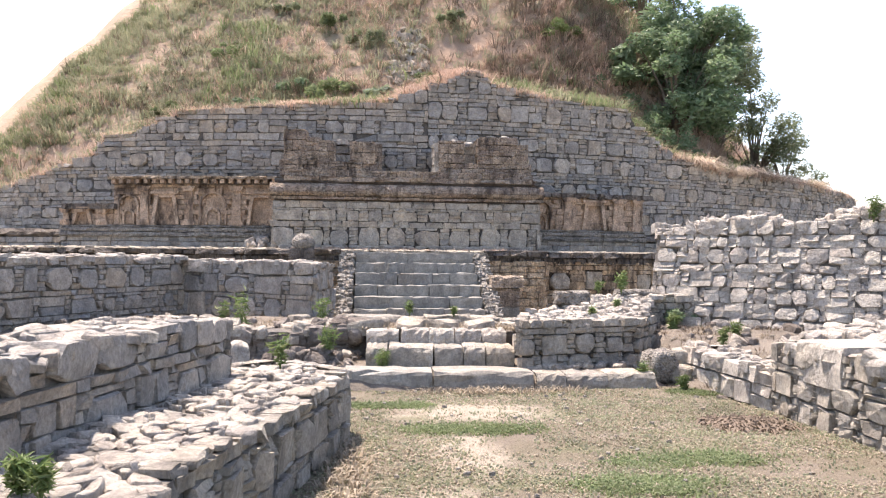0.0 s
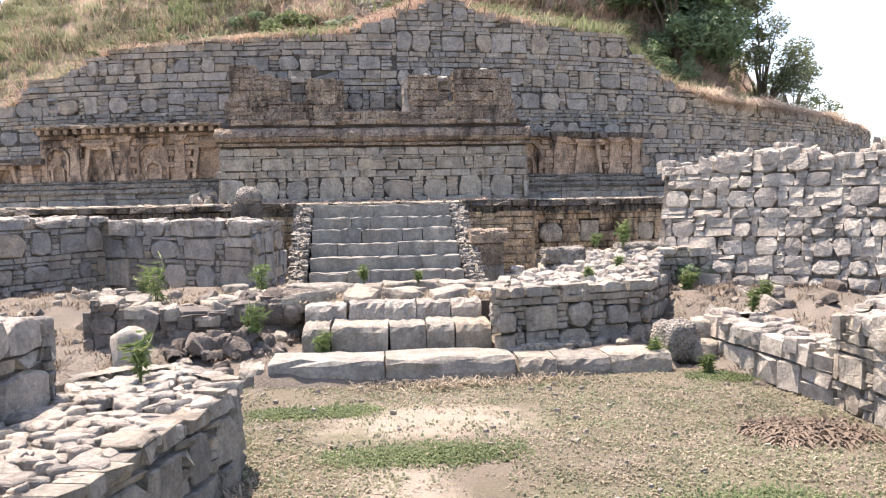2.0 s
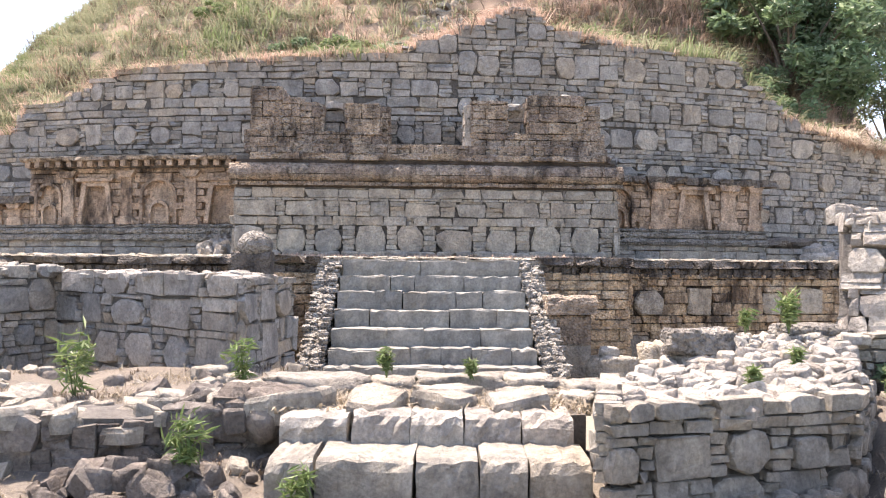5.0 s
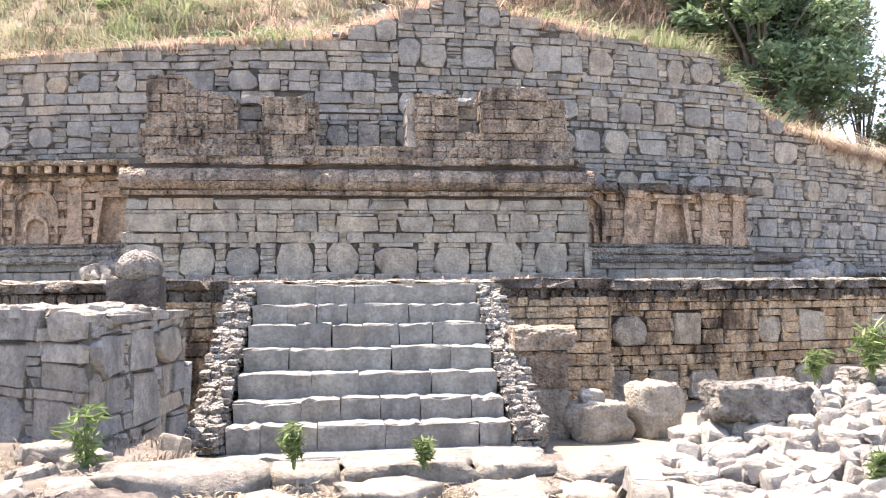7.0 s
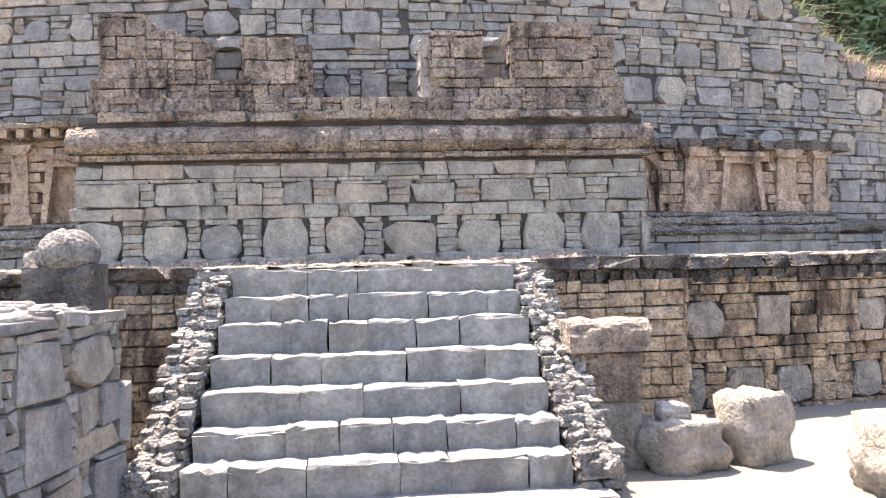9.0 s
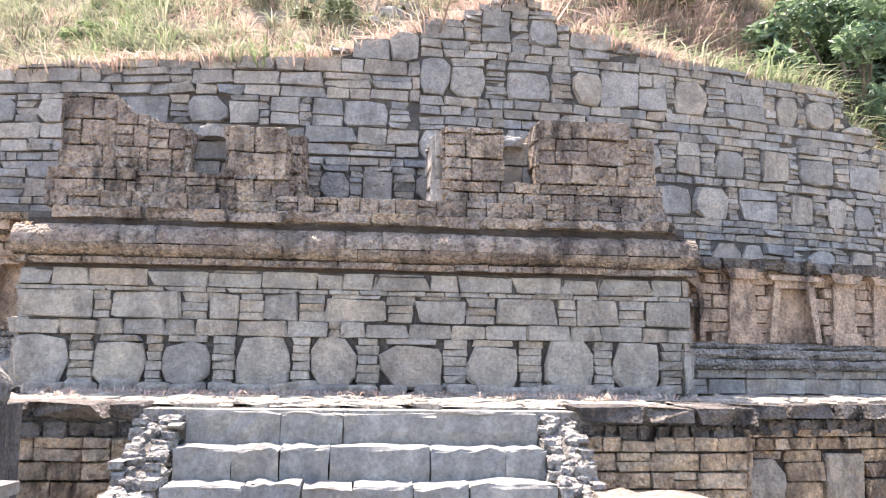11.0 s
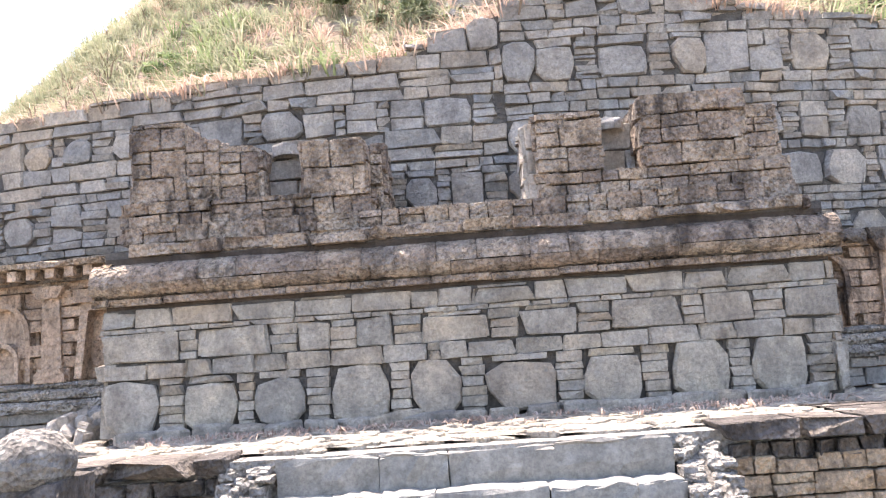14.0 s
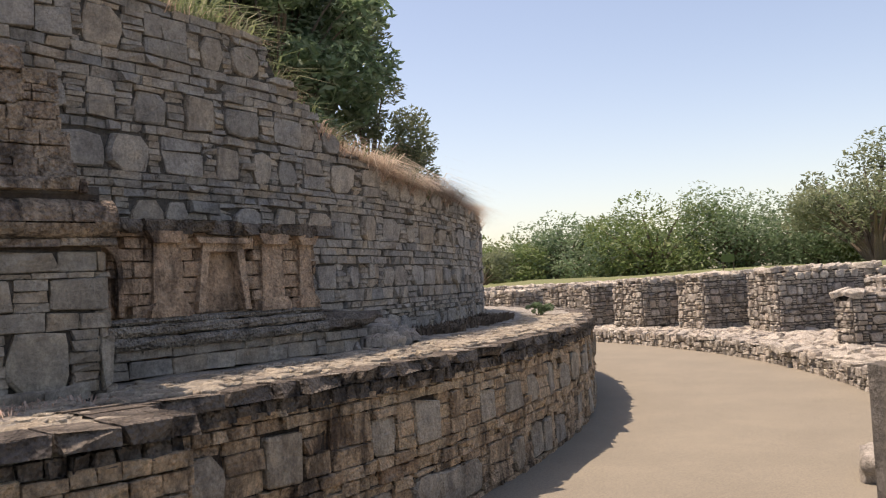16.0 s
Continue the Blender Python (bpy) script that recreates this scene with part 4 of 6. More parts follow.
def carved_band(name, s0, s1, z_top, doors, arches, pilasters, label, cornice_on):
    core = tagged(part(name, arc_prism_band(s0, s1, 1.45, z_top, 19.0, 19.36), CARVED, None), label, "wall", kind="structure")
    a0, a1 = math.degrees(s0 / 19.5), math.degrees(s1 / 19.5)
    # coursed filling, left open where the niches are
    def in_niche(m):
        s, z = radians(math.degrees(math.atan2(m[0, 3] - CX, CY - m[1, 3]))) * 19.5, m[2, 3]
        return any(abs(s - c) < w / 2 + 0.01 + 0.06 * max(0.0, (z1 - z) / (z1 - z0)) and z < z1 for c, w, z0, z1 in doors) or any(abs(s - c) < w / 2 - 0.02 and z < z1 - 0.03 for c, w, z0, z1 in arches)

    set_stones(core, [q for q in face_arc(19.44, a0, a1, 2.0, z_top, "ashlar", depth=0.1, gap=0.004, proud=0.006) if not in_niche(q[0])], CARVED, limit=200)
    for s, w, z0, z1 in list(doors) + list(arches):
        part("niche_panel", arc_prism([(s - w / 2 - 0.07, z0), (s + w / 2 + 0.07, z0), (s + w / 2, z1), (s - w / 2, z1)], 19.3, 19.385), CARVED, core, "weathered back panel of the niche")
    set_stones(core, face_arc(19.5, a0, a1, 1.52, 1.76, "fine", depth=0.1), GREY, name="plinth_block")
    for z, rr, h in ((1.80, 19.6, 0.05), (1.90, 19.57, 0.045), (1.975, 19.52, 0.028)):
        part("roll_moulding", arc_strip([(19.3, z - h)] + [(rr - 0.05 + 0.05 * math.sin(q), z - h * math.cos(q)) for q in np.linspace(0, math.pi, 7)] + [(19.3, z + h)], s0, s1), MOTTLED, core, "black-weathered roll moulding")
    for s, w, z0, z1 in doors:
        part("niche_frame", arc_prism(niche_frame("door", s, w, z0, z1, 0.07, 0.06), 19.35, 19.49), CARVED, core, "tapering carved niche frame")
        part("niche_lintel", arc_prism([(s - w / 2 - 0.05, z1), (s + w / 2 + 0.05, z1), (s + w / 2 + 0.08, z1 + 0.05), (s - w / 2 - 0.08, z1 + 0.05)], 19.35, 19.53), CARVED, core)
    for s, w, z0, z1 in arches:
        part("niche_arch", arc_prism(niche_frame("arch", s, w, z0, z1, 0.045), 19.35, 19.47), CARVED, core, "round carved niche arch")
        part("niche_arch", arc_prism(niche_frame("arch", s, w * 0.55, z0, z0 + (z1 - z0) * 0.5, 0.04), 19.35, 19.45), CARVED, core)
    for s, w in pilasters:
        part("pilaster", arc_prism([(s - w / 2, 2.12), (s + w / 2, 2.12), (s + w / 2 - 0.015, z_top - 0.14), (s - w / 2 + 0.015, z_top - 0.14)], 19.35, 19.48), CARVED, core)
        part("pilaster_base", arc_prism([(s - w / 2 - 0.05, 2.0), (s + w / 2 + 0.05, 2.0), (s + w / 2 + 0.05, 2.06), (s + w / 2, 2.12), (s - w / 2, 2.12), (s - w / 2 - 0.05, 2.06)], 19.35, 19.52), CARVED, core)
        part("pilaster_capital", arc_prism([(s - w / 2, z_top - 0.14), (s + w / 2, z_top - 0.14), (s + w / 2 + 0.07, z_top - 0.04), (s - w / 2 - 0.07, z_top - 0.04)], 19.35, 19.53), CARVED, core)
    if cornice_on:
        part("cornice", arc_strip([(19.2, z_top + 0.1), (19.66, z_top + 0.11), (19.68, z_top + 0.16), (19.2, z_top + 0.2)], s0, s1, 0.012), KANJUR, core, "projecting cornice slab")
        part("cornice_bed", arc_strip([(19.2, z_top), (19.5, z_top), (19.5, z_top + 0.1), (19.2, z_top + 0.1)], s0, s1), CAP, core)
        s = s0 + 0.06
        while s < s1 - 0.08:
            part("dentil", arc_prism([(s, z_top + 0.02), (s + 0.085, z_top + 0.02), (s + 0.085, z_top + 0.105), (s, z_top + 0.105)], 19.4, 19.63), CARVED, core)
            s += rng.uniform(0.17, 0.2)
    else:
        set_stones(core, cap_arc(19.5, a0, a1, z_top + 0.06, 0.13, 0.12, 0.4, 0.3, 0.04), CAP, name="cap_stone")
    return core


def arc_prism_band(s0, s1, z0, z1, r0, r1):
    return ring_bm(r0, r1, math.degrees(s0 / 19.5), math.degrees(s1 / 19.5), z0, z1, 0.5)


carved_band("wall_carved_right", 2.7, 5.55, 2.76, [(4.26, 0.5, 2.02, 2.62)], [(2.98, 0.52, 2.02, 2.66)], [(3.66, 0.3), (4.88, 0.3), (5.36, 0.2)], "carved limestone band with tapering niche and pilasters", False)
carved_band("wall_carved_left", -6.35, -2.7, 2.86, [(-5.14, 0.5, 2.02, 2.66), (-3.05, 0.5, 2.02, 2.66)], [(-4.1, 0.6, 2.02, 2.72), (-6.0, 0.5, 2.02, 2.66)], [(-4.62, 0.2), (-3.58, 0.2), (-5.62, 0.2)], "carved ochre limestone band with niches under dentil cornice", True)
carved_band("wall_carved_far", -7.6, -6.35, 2.4, [(-7.1, 0.4, 2.02, 2.34)], [], [(-6.6, 0.2), (-7.5, 0.16)], "broken low carved band with a small niche", False)
# low stepped mouldings that run on past the bands
for s0, s1, name in ((5.55, 6.6, "trim_moulding_right"), (-11.0, -7.6, "trim_moulding_left")):
    c = tagged(part(name, arc_strip([(19.0, 1.45), (19.5, 1.5), (19.5, 1.74), (19.58, 1.78), (19.58, 1.84), (19.45, 1.9), (19.0, 1.92)], s0, s1, 0.02), CAP, None), "broken run of weathered base moulding", "moulding", kind="structure")
    set_stones(c, face_arc(19.52, math.degrees(s0 / 19.5), math.degrees(s1 / 19.5), 1.5, 1.72, "fine"), GREY)


def heap(name, cx, cy, z, rx, ry, h, n, material, label, size=(0.1, 0.26)):
    """A heap of tumbled stones, each an object of its own under it."""
    base = new(name)
    base.matrix_basis = pose(cx, cy, z)
    tagged(base, label, "stones")
    for _ in range(n):
        q, a = math.sqrt(rng.random()), rng.uniform(0, 6.28)
        w = rng.uniform(*size)
        m = Matrix.Translation((rx * q * math.cos(a), ry * q * math.sin(a), h * (1 - q) * rng.uniform(0.5, 1) + w * 0.2)) @ Euler((rng.normal(0, 0.4), rng.normal(0, 0.4), rng.uniform(0, 6))).to_matrix().to_4x4() @ Matrix.Diagonal((w * 0.6, w * 0.5, w * 0.35, 1))
        ob = new("stone", unit_mesh("pad", int(rng.integers(14)), material))
        ob.parent, ob.matrix_basis = base, m
    return base


heap("stone_heap", *polar(19.2, 19.45), 1.5, 0.6, 0.35, 0.34, 42, GREY, "heap of fallen grey stones at the drum's foot")
heap("stone_heap", -3.62, 18.5, 1.52, 0.32, 0.25, 0.3, 24, GREY, "heap of fallen stones beside the projection")

# ---- the stair to the terrace ----
def block_bm(w, d, h, seed, wear=0.02, segs=5):
    """A long dressed step stone, its top front edge worn round and uneven; origin at the middle of its foot."""
    r = np.random.default_rng(seed)
    prof = [(-d / 2, 0), (-d / 2 - 0.004, h * 0.5), (-d / 2 + 0.002, h - wear * 1.3), (-d / 2 + wear * 0.5, h - wear * 0.35), (-d / 2 + wear * 1.6, h), (d / 2, h), (d / 2, 0)]
    bm = bmesh.new()
    rows = []
    for i in range(segs + 1):
        x = -w / 2 + w * i / segs
        e = 0.006 if i in (0, segs) else 0.0
        rows.append([bm.verts.new((x + (0.004 * r.normal()), y + 0.007 * r.normal() + e * (y < 0), z + (0.008 * r.normal() - e * 0.6) * (z > 0))) for y, z in prof])
    for p, q in zip(rows, rows[1:]):
        for k in range(len(prof)):
            bm.faces.new((p[k], q[k], q[(k + 1) % len(prof)], p[(k + 1) % len(prof)]))
    bm.faces.new(rows[0])
    bm.faces.new(rows[-1])
    return bm


def shade_smooth(ob):
    ob.data.polygons.foreach_set("use_smooth", [True] * len(ob.data.polygons))


stair = new("stone_staircase")
stair.matrix_basis = pose(-0.55, 15.6, 0)
tagged(stair, "flight of worn grey limestone steps up to the terrace", "staircase")
TREADS = [(16.45, 1.47), (16.17, 1.275), (15.89, 1.095), (15.61, 0.895), (15.33, 0.695), (15.05, 0.51), (14.77, 0.335), (14.5, 0.14)]
for i, (y, z) in enumerate(TREADS):
    x0, x1 = -1.64 - 0.012 * i, 0.54 + 0.004 * i
    zb = TREADS[i + 1][1] - 0.05 if i < 7 else -0.12
    cuts = [x0]
    while cuts[-1] < x1:
        cuts.append(cuts[-1] + rng.uniform(0.26, 0.64))
    cuts = cuts[:-1] if x1 - cuts[-2] < 0.2 else cuts
    cuts[-1] = x1
    if i == 7:
        cuts = [x0 - 0.05, -1.1, x1 + 0.2]
    for a, b in zip(cuts, cuts[1:]):
        d = 0.36
        ob = part("step_block", block_bm(b - a - 0.005, d, z - zb, int(rng.integers(9999)), 0.011), STEP, stair)
        ob.matrix_basis = pose((a + b) / 2 + 0.55, y + d / 2 - 15.6 + rng.normal(0, 0.006), zb + rng.normal(0, 0.006), 0, 0, rng.normal(0, 0.4))
def balustrade(x, skew):
    """A narrow rubble wall beside the steps: thin rough stones on both sides, a sloping ragged top."""
    y0, y1, w = 14.72, 16.56, 0.125
    slope = lambda y: 0.30 + 1.17 * (y - y0) / (y1 - y0)
    xa, xb = x + skew, x
    core = [(xa - w + 0.02, y0 + 0.03), (xa + w - 0.02, y0 + 0.03), (xb + w - 0.02, y1), (xb - w + 0.02, y1)]
    bal = structure("wall_balustrade", prism_bm(core, -0.1, [slope(y) - 0.035 for _, y in core]), DUST, "rough rubble side wall of the stair", "wall")
    st = face_line((xa - w, y0), (xa + w, y0), -0.03, slope(y0), "slabs", depth=0.1, proud=0.02)
    st += face_line((xa + w, y0), (xb + w, y1), -0.03, lambda u: slope(y0 + u), "slabs", depth=0.08, proud=0.015)
    st += face_line((xb - w, y1), (xa - w, y0), -0.03, lambda u: slope(y1 - u), "slabs", depth=0.08, proud=0.015)
    pitch = math.atan2(1.17, y1 - y0)
    for k in range(34):
        y = y0 + (y1 - y0) * (k + rng.uniform(-0.3, 0.3)) / 33
        t = (y - y0) / (y1 - y0)
        for side in (-0.055, 0.055):
            m = Matrix.Translation((xa + (xb - xa) * t + side + rng.normal(0, 0.012), y, slope(y) - 0.045 + rng.normal(0, 0.014))) @ Euler((pitch * rng.uniform(0.2, 0.9), rng.normal(0, 0.12), rng.normal(0, 0.5))).to_matrix().to_4x4() @ Matrix.Diagonal((rng.uniform(0.05, 0.085), rng.uniform(0.035, 0.07), rng.uniform(0.03, 0.05), 1))
            st.append((np.array(m), "pad", int(rng.integers(14))))
    set_stones(bal, st, CONGLOMERATE, limit=220)


balustrade(-1.8, -0.08)
balustrade(0.68, 0.05)

# ---- the court's own steps ----
court_steps = new("court_steps")
court_steps.matrix_basis = pose(-0.7, 10.2, 0)
tagged(court_steps, "low flight of worn pale stone steps in the court", "steps")


def lay_row(parent, origin, xs, y0, y1, z0, z1, depth, wear=0.04, name="step_block", material=RUBBLE, turn=0.0):
    for a, b in zip(xs, xs[1:]):
        t = ((a + b) / 2 - xs[0]) / (xs[-1] - xs[0])
        y = y0 + (y1 - y0) * t
        ob = part(name, block_bm(b - a - 0.012, depth, z1 - z0 + rng.normal(0, 0.008), int(rng.integers(9999)), wear, 7), material, parent)
        ob.matrix_basis = pose((a + b) / 2 - origin[0], y + depth / 2 - origin[1] + rng.normal(0, 0.012), z0, rng.normal(0, 0.8), rng.normal(0, 0.8), math.degrees(math.atan2(y1 - y0, xs[-1] - xs[0])) + rng.normal(0, 0.8))


O = (-0.7, 10.2)
lay_row(court_steps, O, [-1.88, -0.92, 0.17], 9.62, 9.5, -0.06, 0.185, 0.5, 0.03, "kerb_stone", STEP)
lay_row(court_steps, O, [0.2, 0.52, 0.98, 1.52], 9.5, 9.46, -0.06, 0.16, 0.4, 0.05, "kerb_stone", FIELD)
lay_row(court_steps, O, [-2.14, -1.92], 9.6, 9.62, -0.06, 0.15, 0.3, 0.05, "kerb_stone", FIELD)
lay_row(court_steps, O, [-1.62, -1.36, -0.84, -0.5, -0.24, 0.1], 10.28, 10.18, 0.08, 0.385, 0.42, 0.05, "step_block", FIELD)
lay_row(court_steps, O, [-1.6, -1.2, -0.86, -0.55, -0.22, 0.08], 10.68, 10.58, 0.3, 0.545, 0.45, 0.05)
for i, (x, w) in enumerate(((-1.62, 0.5), (-1.1, 0.36), (-0.66, 0.46), (-0.2, 0.34))):
    m = pose(x - O[0], 11.0 - O[1] + rng.normal(0, 0.04), 0.54, 0, 0, rng.uniform(-12, 12)) @ Matrix.Diagonal((w * 0.55, 0.2, 0.09, 1))
    ob = part("loose_slab", unit_mesh("pad", i, FIELD), FIELD, court_steps)
    ob.matrix_basis = m
# filling between the steps and the threshold stones at the path's edge
dirt_fill = structure("ground_threshold", prism_bm([(-1.9, 11.0), (0.2, 10.92), (0.3, 12.1), (-1.95, 12.1)], -0.05, [0.5, 0.5, 0.58, 0.58]), DIRT, "dirt fill between court steps and threshold", "ground")
# ---- rubble platform beside the court's steps ----
def bench_z(x, y):
    ty = max(0, min(1, (y - 10.3) / 1.7))
    return 0.62 + 0.24 * ty * max(0, min(1, (x - 0.6) / 0.8))


def ledge_z(x, y):
    """Dirt behind the kerb, falling away to the court on its free side."""
    t = min(1, max(0, (1.75 - x) / 0.25)) * min(1, max(0, (y - 9.5) / 0.12))
    return -0.04 + (0.16 + 0.05 * max(0, y - 9.7)) * t + 0.025 * noise.noise(Vector((x * 5, y * 5, 4)))


dirt_patch("ground_ledge", -2.0, 1.85, 9.5, 11.3, ledge_z, "stony dirt ledge between kerb and platform")
ledge = tagged(part("rubble_heap", mesh_np("rubble_heap", *pad_unit(301), FIELD), FIELD, None), "small grey stones lying along the platform's foot", "stones")
ledge.matrix_basis = Matrix.Translation((1.1, 10.2, 0.14)) @ Matrix.Diagonal((0.09, 0.06, 0.05, 1))
for k in range(46):
    x = rng.uniform(0.2, 1.6)
    y = 9.98 + 0.296 * (x - 0.1) - abs(rng.normal(0, 0.09))
    s = rng.uniform(0.02, 0.075)
    ob = part("stone", unit_mesh("pad", k % 14, FIELD), FIELD, ledge)
    ob.matrix_basis = ledge.matrix_basis.inverted() @ Matrix.Translation((x, y, ledge_z(x, y) + s * 0.3)) @ Euler((rng.normal(0, 0.2), rng.normal(0, 0.2), rng.uniform(0, 6))).to_matrix().to_4x4() @ Matrix.Diagonal((s, s * 0.75, s * 0.6, 1))
BENCH = [(0.1, 10.05), (1.62, 10.5), (2.1, 11.2), (2.45, 12.2), (1.05, 12.1), (0.42, 11.3)]
bench = structure("wall_platform", prism_bm([(x * 0.97 + 0.05, y * 0.97 + 0.33) for x, y in BENCH], -0.05, [bench_z(x, y) - 0.04 for x, y in BENCH]), MORTAR, "low rubble platform with coursed front and loose top", "platform")
set_stones(bench, face_line((0.1, 10.05), (1.62, 10.5), 0.05, 0.7, "field", proud=0.06) + face_line((1.62, 10.5), (2.1, 11.2), -0.05, 0.7, "dry", proud=0.06) + face_line((0.42, 11.3), (0.1, 10.05), 0.3, 0.7, "field", proud=0.04) + face_line((2.45, 12.2), (1.05, 12.1), 0.0, 0.6, "dry", proud=0.05), FIELD)
set_stones(bench, rubble_top(BENCH, bench_z, (0.09, 0.22), 0.045, lift=0.0, tilt=0.2), RUBBLE, (0.8, 10.6, 0.8))


# ---- ruined walls of the court and its chapels ----
def ruin(name, poly, faces, z0, top, style, material, label, near, rubble=(0.12, 0.3), thick=0.06, top_material=None, wob=0.06, proud=0.04, batter=0.0):
    """A thick ruined wall: polygon of the plan, faces as pairs of its corners, top a function of x, y."""
    hf = (lambda x, y: top(x, y) + wob * noise.noise(Vector((x * 2.1, y * 2.1, 5))))
    c = structure(name, prism_bm([(x, y) for x, y in poly], z0 - 0.3, [hf(x, y) - 0.03 - 0.6 * wob for x, y in poly]), DUST, label, "wall")
    st = []
    for i, j in faces:
        p, q = poly[i], poly[j]
        n = math.hypot(q[0] - p[0], q[1] - p[1])
        if batter:
            # the foot stands out before the top; the stones lean back with the face
            foot = batter * (hf(*p) - z0)
            o = ((q[1] - p[1]) / n, -(q[0] - p[0]) / n)
            for k in (i, j):
                c.data.vertices[k].co.x += o[0] * (foot + 0.3 * batter)
                c.data.vertices[k].co.y += o[1] * (foot + 0.3 * batter)
            leaned = face_line((p[0] + o[0] * foot, p[1] + o[1] * foot), (q[0] + o[0] * foot, q[1] + o[1] * foot), z0, lambda u: hf(p[0] + (q[0] - p[0]) * u / n, p[1] + (q[1] - p[1]) * u / n), style, proud=proud, depth=0.14, batter=batter)
            back = np.array(Matrix.Rotation(-math.atan(batter), 3, Vector(((q[0] - p[0]) / n, (q[1] - p[1]) / n, 0))))
            for m, kind, k in leaned:
                m[:3, :3] = back @ m[:3, :3]
            st += leaned
            continue
        st += face_line(p, q, z0, lambda u: hf(p[0] + (q[0] - p[0]) * u / n, p[1] + (q[1] - p[1]) * u / n), style, proud=proud, depth=0.14)
    set_stones(c, st, material, near, limit=165)
    set_stones(c, rubble_top(poly, lambda x, y: hf(x, y) - 0.03, rubble, thick, tilt=0.1), top_material or RUBBLE, near, limit=165)
    return c


def along(p, d, s, side=0.0):
    return (p[0] + d[0] * s + d[1] * side, p[1] + d[1] * s - d[0] * side)


U = (-0.235, -0.972)          # the way that the court's left walls run, towards the start of the walk
P1 = (-1.9, 7.02)
A = [along(P1, U, 0), along(P1, U, 7.5), along(P1, U, 7.5, 0.95), along(P1, U, -0.15, 0.95), along(P1, U, -0.75, 0.62), along(P1, U, -0.35, 0.1)]
ruin("wall_left_near", A, [(1, 0), (0, 5), (5, 4), (4, 3)], 0.0, lambda x, y: 0.53, "field", FIELD, "low thick stone wall with flat rubble top", (-2.3, 5.8, 0.5), (0.07, 0.22), 0.03)
P2 = along(P1, U, 0.2, 0.85)
B = [along(P2, U, 0), along(P2, U, 7.5), along(P2, U, 7.5, 0.65), along(P2, U, -0.1, 0.6)]
ruin("wall_left_second", B, [(1, 0), (0, 3)], 0.4, lambda x, y: 0.98 - 0.05 * max(0, y - 6.2), "big", GREY, "taller ruined wall of large blocks and thin slabs", (-3, 6, 0.9), (0.12, 0.3), 0.035)
ruin("wall_left_back", [(-4.45, 14.85), (-2.32, 13.2), (-2.06, 14.86), (-4.2, 15.6)], [(0, 1), (1, 2)], 0.15, lambda x, y: 1.29 + 0.01 * (-x - 2), "great", GREY, "ruined chapel wall of grey blocks near the stair", (-2.4, 13.4, 0.9), (0.12, 0.32), 0.035)
ruin("wall_left_far", [(-4.45, 14.85), (-5.05, 15.2), (-8.0, 10.0), (-7.1, 9.6)], [(3, 0)], 0.15, lambda x, y: 1.36, "big", GREY, "ruined chapel wall of grey blocks in shade", (-5, 13.5, 0.9), (0.14, 0.34), 0.05)
E0, E1 = (2.68, 12.6), (6.6, 9.5)
ed = ((E1[0] - E0[0]) / 5.0, (E1[1] - E0[1]) / 5.0)
ruin("wall_right_tall", [E0, E1, (E1[0] + 0.6, E1[1] + 0.75), (E0[0] + 0.35, E0[1] + 0.75)], [(0, 1)], 0.3, lambda x, y: 1.86 + 0.14 * min(1, max(0, (x - 3.0) / 0.8)) - 0.16 * max(0, min(1, (x - 4.0) / 0.5)) + 0.25 * max(0, min(1, (x - 4.6) / 0.4)), "cobble", RUBBLE, "tall ruined wall of pale field stones", (3.8, 11.8, 1.3), (0.10, 0.26), 0.07, wob=0.16, proud=0.045, batter=0.3)
ruin("wall_right_near", [(2.13, 8.05), (2.16, 3.2), (6.5, 3.2), (6.5, 8.3), (3.0, 8.5)], [(0, 1), (4, 0)][0:1] + [(4, 0)], 0.0, lambda x, y: 0.66 + 0.14 * min(1, max(0, x - 2.3)), "field", FIELD, "broad low ruined wall with pale rubble top", (2.5, 7.2, 0.6), (0.13, 0.34), 0.06)
ruin("wall_right_low", [(2.02, 9.9), (2.13, 8.05), (2.6, 8.2), (2.45, 9.9)], [(0, 1), (3, 0)], 0.0, lambda x, y: 0.38 + 0.05 * max(0, y - 9), "dressed", RUBBLE, "low stub of ruined stone wall", (2.1, 8.8, 0.3), (0.13, 0.3), 0.06, wob=0.02)
ob = part("dressed_block", block_bm(0.7, 0.56, 0.36, 12, 0.03, 6), RUBBLE, None)
ob.matrix_basis = pose(2.37, 7.24, 0.37, 0, 0, -91)
tagged(ob, "large squared grey block set in the ruined wall", "stone block")

ruin("wall_platform_link", [(2.1, 11.95), (3.1, 12.0), (3.15, 12.4), (2.2, 12.4)], [(0, 1), (3, 0)], 0.3, lambda x, y: 0.9, "field", FIELD, "short low wall joining platform and tall wall", (2.5, 12, 0.7), (0.12, 0.28), 0.05)
# broken stones and a low dark wall between the left walls and the steps
ruin("wall_left_stub", [(-3.6, 10.6), (-1.75, 11.0), (-1.9, 11.5), (-3.7, 11.3)], [(0, 1), (1, 2)], 0.1, lambda x, y: 0.55 + 0.07 * math.sin(3 * x), "cobble", DARK, "low broken wall of dark burnt stones", (-2.4, 10.8, 0.4), (0.14, 0.34), 0.07, FIELD, 0.12)
ruin("wall_left_kerb", [(-3.9, 8.9), (-2.95, 8.95), (-2.2, 9.55), (-2.2, 9.8), (-3.2, 9.6), (-3.9, 9.5)], [(0, 1), (1, 2)], -0.05, lambda x, y: 0.14 + 0.05 * math.sin(4 * x), "dry", DARK, "low line of broken kerb stones in dirt", (-2.6, 9.3, 0.1), (0.14, 0.3), 0.06, DARK, 0.1)


